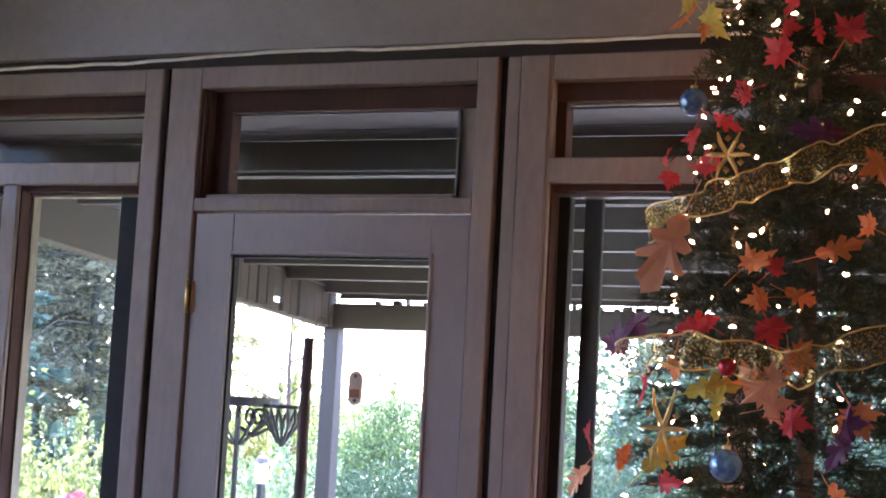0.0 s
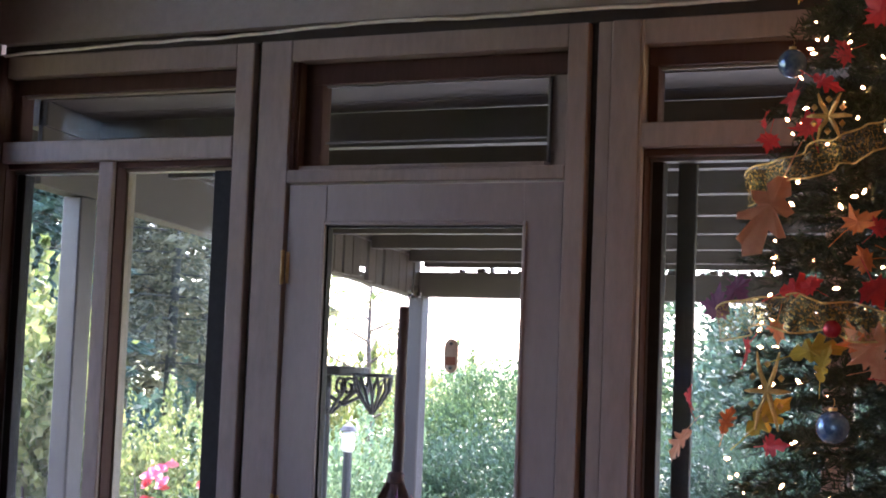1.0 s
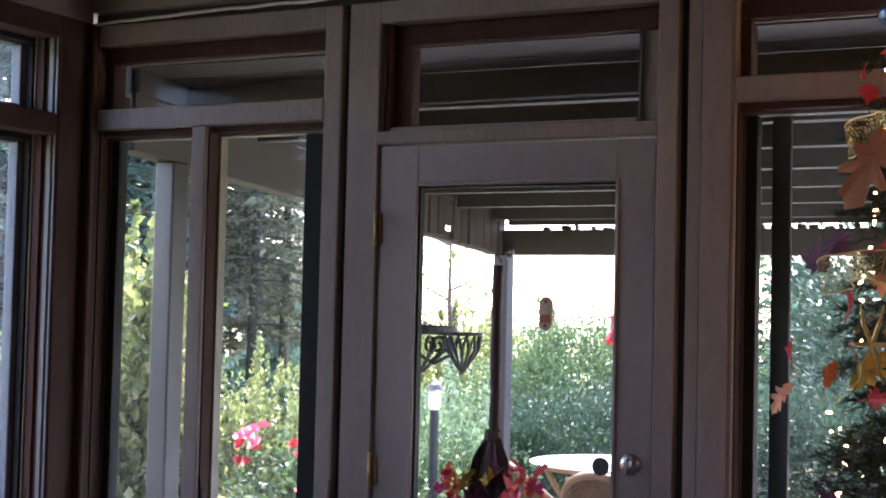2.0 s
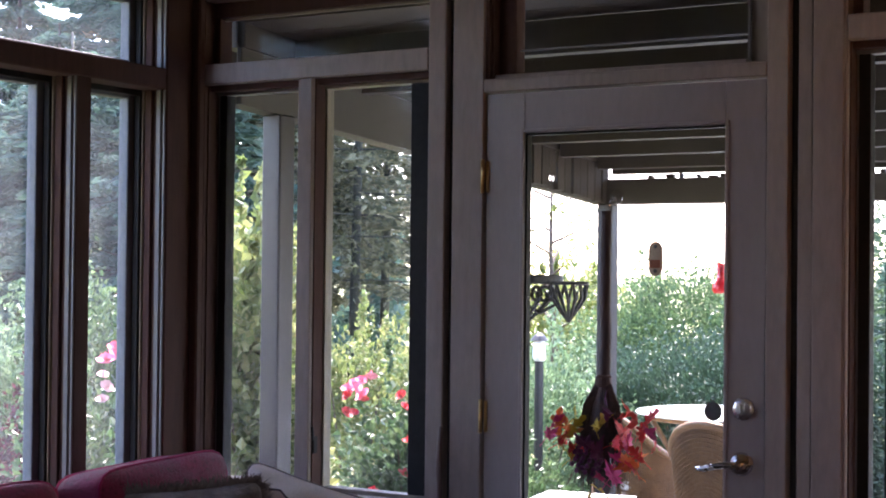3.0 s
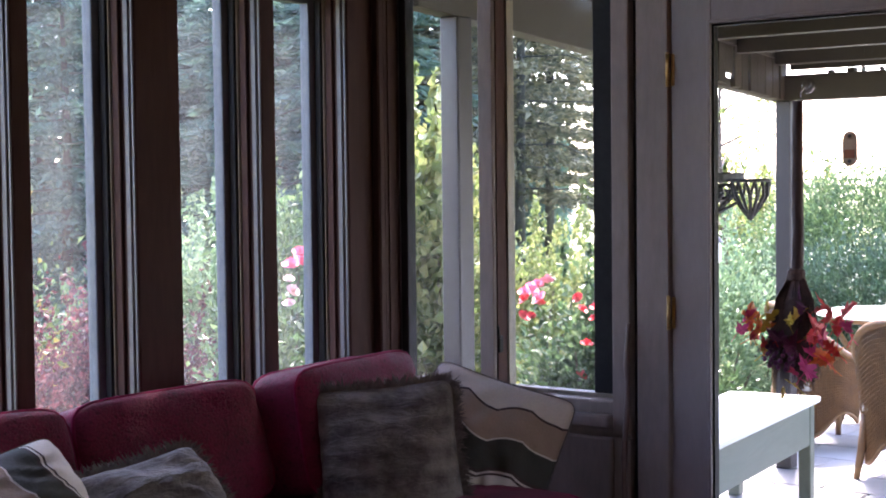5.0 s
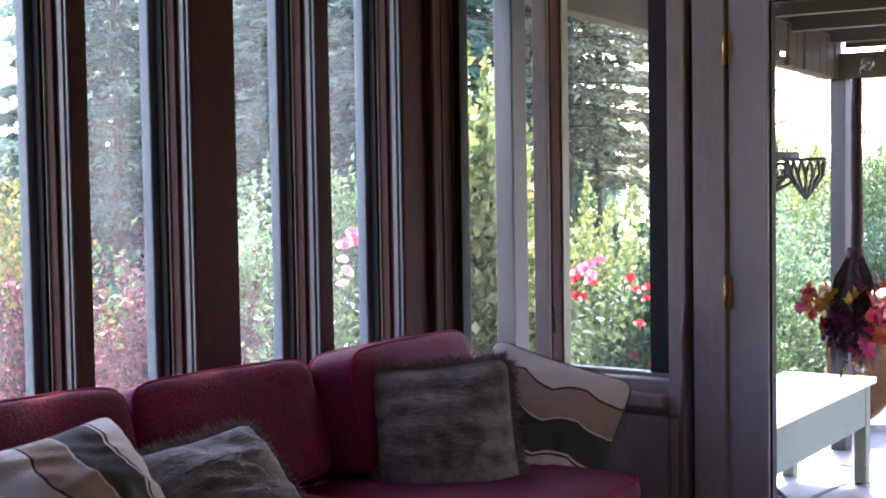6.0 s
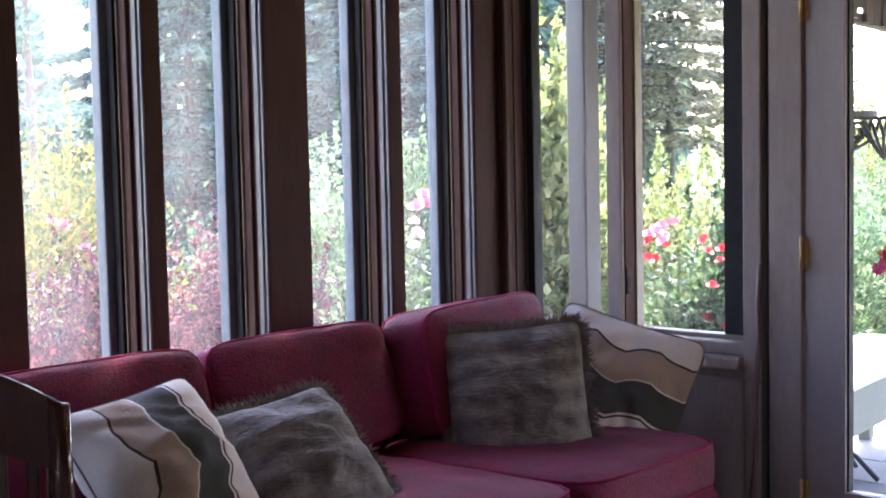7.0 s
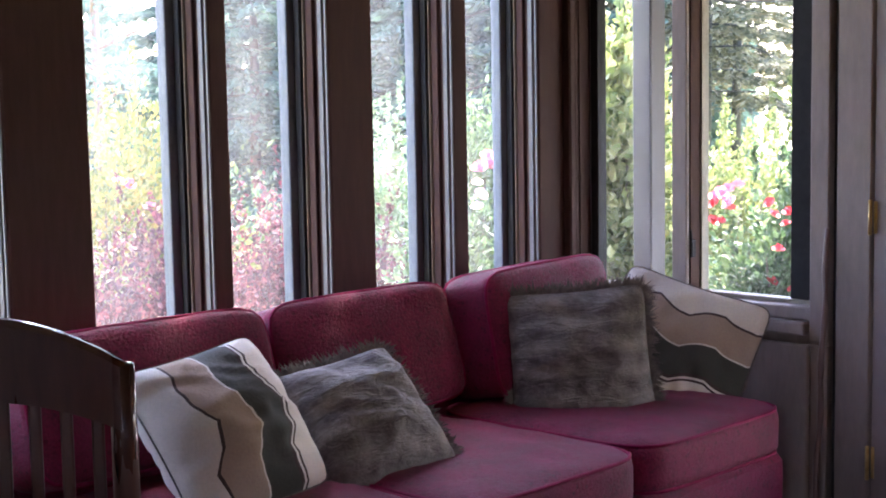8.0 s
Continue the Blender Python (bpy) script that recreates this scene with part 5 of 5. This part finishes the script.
autumn = shrub("rose bush turning yellow and orange", (-4.03, -0.09, 0.67), (0.62, 0.6, 0.72), AUTUMN, 0.06, 120, 24, 0.09, 31, "rose_bush", "rose bush", 0.4, 0.6, 10)
bpy.context.view_layer.update()
add_blooms(autumn, PETAL_PINK, [(-3.66, -0.25, 1.03), (-3.63, -0.21, 1.01), (-3.6, -0.12, 0.9), (-3.63, 0.08, 0.9)], 0.055, "pink rose bloom")
shrub("pale green upright shrub beyond the hedge", (-5.36, 3.2, 0.5), (0.55, 0.55, 0.75), SILVER, 0.075, 70, 26, 0.09, 33, "shrub", "shrub", 0.3, 0.5, 16)
shrub("green leafy shrub beyond the hedge", (-5.09, 1.52, 0.09), (1.0, 0.9, 0.8), GREEN, 0.08, 110, 26, 0.12, 34)
shrub("soft green shrub near the house corner", (-3.41, 1.89, 0.62), (0.5, 0.5, 0.9), GREEN, 0.065, 110, 26, 0.09, 35)
pinkrose = shrub("climbing rose bush with large pink blooms by the window", (-2.09, 0.36, 0.38), (0.26, 0.36, 0.72), GREEN, 0.06, 60, 20, 0.07, 36, "rose_bush", "rose bush", 0.3, 0.65, 6)
bpy.context.view_layer.update()
add_blooms(pinkrose, PETAL_PINK, [(-1.84, 0.29, 1.15), (-1.87, 0.33, 1.12), (-1.86, 0.26, 1.1)], 0.07, "large pink rose bloom")
add_blooms(pinkrose, PETAL_PALE, [(-1.8, 0.18, 1.05), (-1.82, 0.22, 1.0), (-1.82, 0.2, 0.95)], 0.05, "pale pink rose bloom")
shrub("tall yellow-green vine growing round the porch post", (-2.25, 1.68, 0.67), (0.28, 0.3, 0.95), LIME, 0.1, 100, 22, 0.08, 37, "vine", "vine", 0.3, 0.7, 5)
shrub("bright yellow-green shrub tops in the sun", (-2.6, 2.1, 1.25), (0.33, 0.32, 0.5), LIME, 0.08, 90, 24, 0.07, 38, "shrub", "shrub", 0.3, 0.6, 6)
shrub("tall yellow-green spiky shrub behind the roses", (-3.46, 4.39, 0.46), (0.65, 0.55, 0.6), LIME, 0.07, 110, 26, 0.09, 39, "shrub", "shrub", 0.3, 0.5, 26)
redrose = shrub("rose bush full of red and coral blooms", (-1.96, 2.78, 0.32), (0.36, 0.36, 0.5), GREEN, 0.075, 90, 22, 0.08, 40, "rose_bush", "rose bush", 0.4, 0.65, 8)
bpy.context.view_layer.update()
rg = random.Random(4)
add_blooms(redrose, PETAL_PINK, [(-2.11, 2.46, 0.88), (-2.16, 2.47, 0.85), (-2.2, 2.47, 0.83), (-2.06, 2.48, 0.9), (-2.12, 2.5, 0.8)], 0.075, "deep pink rose bloom")
add_blooms(redrose, PETAL_RED, [(-2.0 + rg.uniform(-0.26, 0.28), 2.5 + rg.uniform(-0.1, 0.15), 0.85 - 0.6 * rg.random() ** 1.6) for i in range(14)], 0.06, "coral red rose bloom")

# through the door
shrub("glossy dark laurel hedge beyond the patio", (-1.74, 6.56, 0.19), (1.15, 0.75, 0.8), LAUREL, 0.06, 420, 34, 0.1, 41, "laurel", "hedge", 0.65, 0.5, 0)
shrub("dark laurel hedge past the patio table", (0.34, 7.04, 0.24), (1.3, 0.7, 0.95), LAUREL, 0.08, 420, 30, 0.1, 48, "laurel", "hedge", 0.6, 0.5, 0)
shrub("bright green shrub mound behind the laurel", (-2.6, 8.85, 0.58), (1.3, 0.9, 0.9), GREEN, 0.06, 520, 32, 0.12, 42, "shrub", "shrub", 0.65, 0.55, 0)
shrub("light green border plants by the patio", (-2.6, 5.52, 0.13), (0.7, 0.8, 0.75), SILVER, 0.075, 130, 26, 0.1, 43, "shrub", "shrub", 0.4, 0.5, 14)
shrub("green border plants along the bench", (-1.92, 3.55, -0.02), (0.4, 0.8, 0.45), GREEN, 0.07, 90, 24, 0.08, 44, "shrub", "shrub", 0.4, 0.5, 8)
shrub("yellow-green garden trees in haze", (-5.92, 12.29, 0.54), (2.0, 1.2, 0.8), LIME, 0.16, 120, 22, 0.22, 45, "shrub", "shrub", 0.4, 0.5, 10)
shrub("dark green shrub outside the far window", (2.24, 8.32, 0.46), (2.2, 0.9, 1.0), LAUREL, 0.1, 260, 28, 0.15, 46, "laurel", "hedge", 0.6, 0.5, 0)
shrub("tall green bush above the hedge", (1.38, 9.89, 1.4), (3.0, 1.0, 1.8), LAUREL, 0.11, 420, 28, 0.2, 47)


def broad_tree(label, x, y, h, crown, mat, leaf, seed, n=150, girth=1.0):
    rg = np.random.default_rng(seed)
    t = thing("tree", label, "tree", "garden trees", at=pose(x, y, GZ))
    b = tube([(0, 0, 0), (0.05, 0, h * 0.3), (-0.03, 0.04, h * 0.6), (0, 0, h * 0.95)], [0.11 * girth, 0.09 * girth, 0.06 * girth, 0.02 * girth], 8)
    part("trunk", b, BARK, t, smooth=True)
    pc, oc = [], []
    for i in range(16):
        a, z = i * 2.4, h * (0.35 + 0.55 * i / 16)
        L = crown * (0.6 + 0.5 * math.sin(i * 1.9) ** 2)
        e = np.array([L * math.cos(a), L * math.sin(a), z + 0.25 * L])
        part("limb", tube([(0, 0, z), tuple(e * [0.55, 0.55, 1]), tuple(e)], [0.04 * girth, 0.025 * girth, 0.008 * girth], 6), BARK, t)
        p, o = clumps(rg, e, (crown * 0.45, crown * 0.45, crown * 0.35), max(4, n // 16), 26, leaf * 1.2, 0.2)
        pc.append(p)
        oc.append(o)
    v, f = sweep_leaves(rg, np.concatenate(pc), np.concatenate(oc), leaf, 0.5, 0.6)
    ob = new("crown", leaf_mesh("crown", v, f, mat))
    ob.parent = t
    tagged(ob, kind="stuff")
    return t


def conifer(label, x, y, h, width, mat, seed, bare=0.12, tuft=0.15, dense=1.0):
    """A fir or pine: straight trunk, tiers of drooping limbs carrying flat sprays."""
    rg = np.random.default_rng(seed)
    t = thing("conifer", label, "tree", "conifers behind the garden", at=pose(x, y, GZ))
    part("trunk", tube([(0, 0, 0), (0.06, 0.02, h * 0.5), (0, 0, h)], [0.08, 0.05, 0.015], 9), FIR_BARK, t, smooth=True)
    limbs, pc, oc = None, [], []
    tiers = int(h * 3.6 * dense)
    for i in range(tiers):
        f = bare + (1 - bare) * i / tiers
        z = h * f
        for j in range(5):
            a = i * 1.7 + j * 1.257 + rg.normal(0, 0.3)
            L = width * (1 - f) ** 0.75 * rg.uniform(0.45, 1.2) + 0.15
            d = np.array([math.cos(a), math.sin(a), 0])
            e = d * L + np.array([0, 0, z - 0.18 * L])
            limbs = tube([(0, 0, z), tuple(d * L * 0.5 + np.array([0, 0, z - 0.02])), tuple(e)], [0.014, 0.008, 0.003], 4, limbs) if j < 3 else limbs
            k = int((150 if tuft > 0.145 else 85) * L + 18)
            g = rg.uniform(0.03, 1.05, k) ** 0.8
            side = np.array([-d[1], d[0], 0])
            w = rg.normal(0, 0.17, k) * L * (1.2 - g) + rg.normal(0, 0.04, k)
            p = np.array([0, 0, z]) + np.outer(g, e - np.array([0, 0, z])) + np.outer(w, side) + rg.normal(0, 1, (k, 3)) * np.array([0.05, 0.05, 0.03])
            p[:, 2] -= 0.25 * np.abs(w)
            pc.append(p)
            oc.append(np.tile(d, (k, 1)) + np.outer(np.sign(w) * 0.6, side) + np.array([0, 0, -0.15]))
    part("limbs", limbs, FIR_BARK, t)
    p, o = np.concatenate(pc), np.concatenate(oc)
    o /= np.linalg.norm(o, axis=1)[:, None]
    v, f = sweep_leaves(rg, p, o, tuft, 0.42, 0.35)
    ob = new("crown", leaf_mesh("crown", v, f, mat))
    ob.parent = t
    tagged(ob, kind="stuff")
    return t


broad_tree("slender pale tree in bright haze", -5.17, 10.82, 3.6, 0.8, LIME, 0.06, 51, 30, 0.4)
broad_tree("leafy green tree beside the patio", -1.95, 10.3, 3.3, 0.6, GREEN, 0.07, 52, 150, 0.4)
broad_tree("thin bare-branched tree against the sky", -9.16, 3.26, 5.0, 1.0, CONIFER, 0.08, 53, 40, 0.5)
broad_tree("green tree beyond the far window", 2.67, 12.64, 4.2, 1.8, GREEN, 0.13, 54, 200)
for i, (x, y, h, w) in enumerate(((-12.14, 7.44, 4.9, 2.0), (-9.97, 8.23, 4.6, 1.9), (-8.7, 9.08, 8, 1.8), (-12.98, 11.01, 5.4, 2.6), (-11.07, 10.79, 7.5, 2.3), (-16.02, 11.89, 6, 2.8))):
    conifer("tall dark blue-green fir behind the hedge", x, y, h, w, CONIFER, 60 + i, 0.04)
for i, (x, y, h, w) in enumerate(((-8.83, 12.28, 9, 2.4), (-10.76, 13, 10, 2.6), (-11.64, 15.17, 10, 2.4), (-10.25, 15.22, 11, 2.4), (-12.98, 13.51, 11, 2.6), (-13.72, 16.99, 12, 2.8))):
    conifer("open-branched pine with grey trunk lit from behind", x, y, h, w, PINE, 70 + i, 0.2, 0.14, 0.8)

for i, (x, y, h, w) in enumerate(((-15.0, 9.3, 6.4, 2.6), (-13.4, 12.6, 8.0, 2.8), (-17.5, 14.5, 8.5, 3.0))):
    conifer("hazy dark fir standing deep in the wood", x, y, h, w, CONIFER, 80 + i, 0.02, 0.22, 0.8)

# far woods that close the view
rg = np.random.default_rng(90)
n = 26000
ang = np.radians(np.where(rg.uniform(0, 1, n) < 0.6, rg.uniform(122, 154, n), rg.uniform(84, 109, n)))
dist = rg.uniform(30, 36, n)
top = 3.2 + 1.6 * np.sin(ang * 37) + 1.0 * np.sin(ang * 91 + 1)
p = np.stack([2.2 + dist * np.cos(ang), -4.2 + dist * np.sin(ang), GZ + rg.uniform(0, 1, n) * np.maximum(top, 0.8)], 1)
o = rg.normal(0, 0.6, (n, 3)) + np.array([0.4, -0.6, 0.2])
v, f = sweep_leaves(rg, p, o / np.linalg.norm(o, axis=1)[:, None], 0.42, 0.55, 0.5)
tagged(new("far_woods", leaf_mesh("far_woods", v, f, CONIFER)), "hazy grey-green woods beyond the garden", "woods", kind="stuff")

# ---- flagstones ----
rg = random.Random(8)
shapes = []
for s in range(5):
    b = bmesh.new()
    w, d = 0.5 * 0.97, 0.4 * 0.96
    pts = [(-w / 2, -d / 2), (rg.uniform(-0.05, 0.05), -d / 2), (w / 2, -d / 2), (w / 2, d / 2), (rg.uniform(-0.05, 0.05), d / 2), (-w / 2, d / 2)]
    pts = [(x + rg.uniform(-0.012, 0.012), y + rg.uniform(-0.012, 0.012)) for x, y in pts]
    lo = [b.verts.new((x, y, -0.03)) for x, y in pts]
    md = [b.verts.new((x, y, -0.004)) for x, y in pts]
    hi = [b.verts.new((x * 0.975, y * 0.975, 0.0)) for x, y in pts]
    b.faces.new(hi)
    for r0, r1 in ((lo, md), (md, hi)):
        for i in range(6):
            b.faces.new((r0[i], r0[(i + 1) % 6], r1[(i + 1) % 6], r1[i]))
    shapes.append(mesh_of(b, "flagstone", STONE))
for r in range(16):
    for c in range(13):
        o = new("flagstone", shapes[(r * 3 + c * 7) % 5])
        o.parent = patio
        o.matrix_local = Matrix.Translation((-1.75 + c * 0.5 + 0.25 * (r % 2), 0.4 + r * 0.4, PZ + rg.uniform(-0.002, 0.002))) @ pose(0, 0, 0, 0, 0, 180 * ((r + c) % 2))
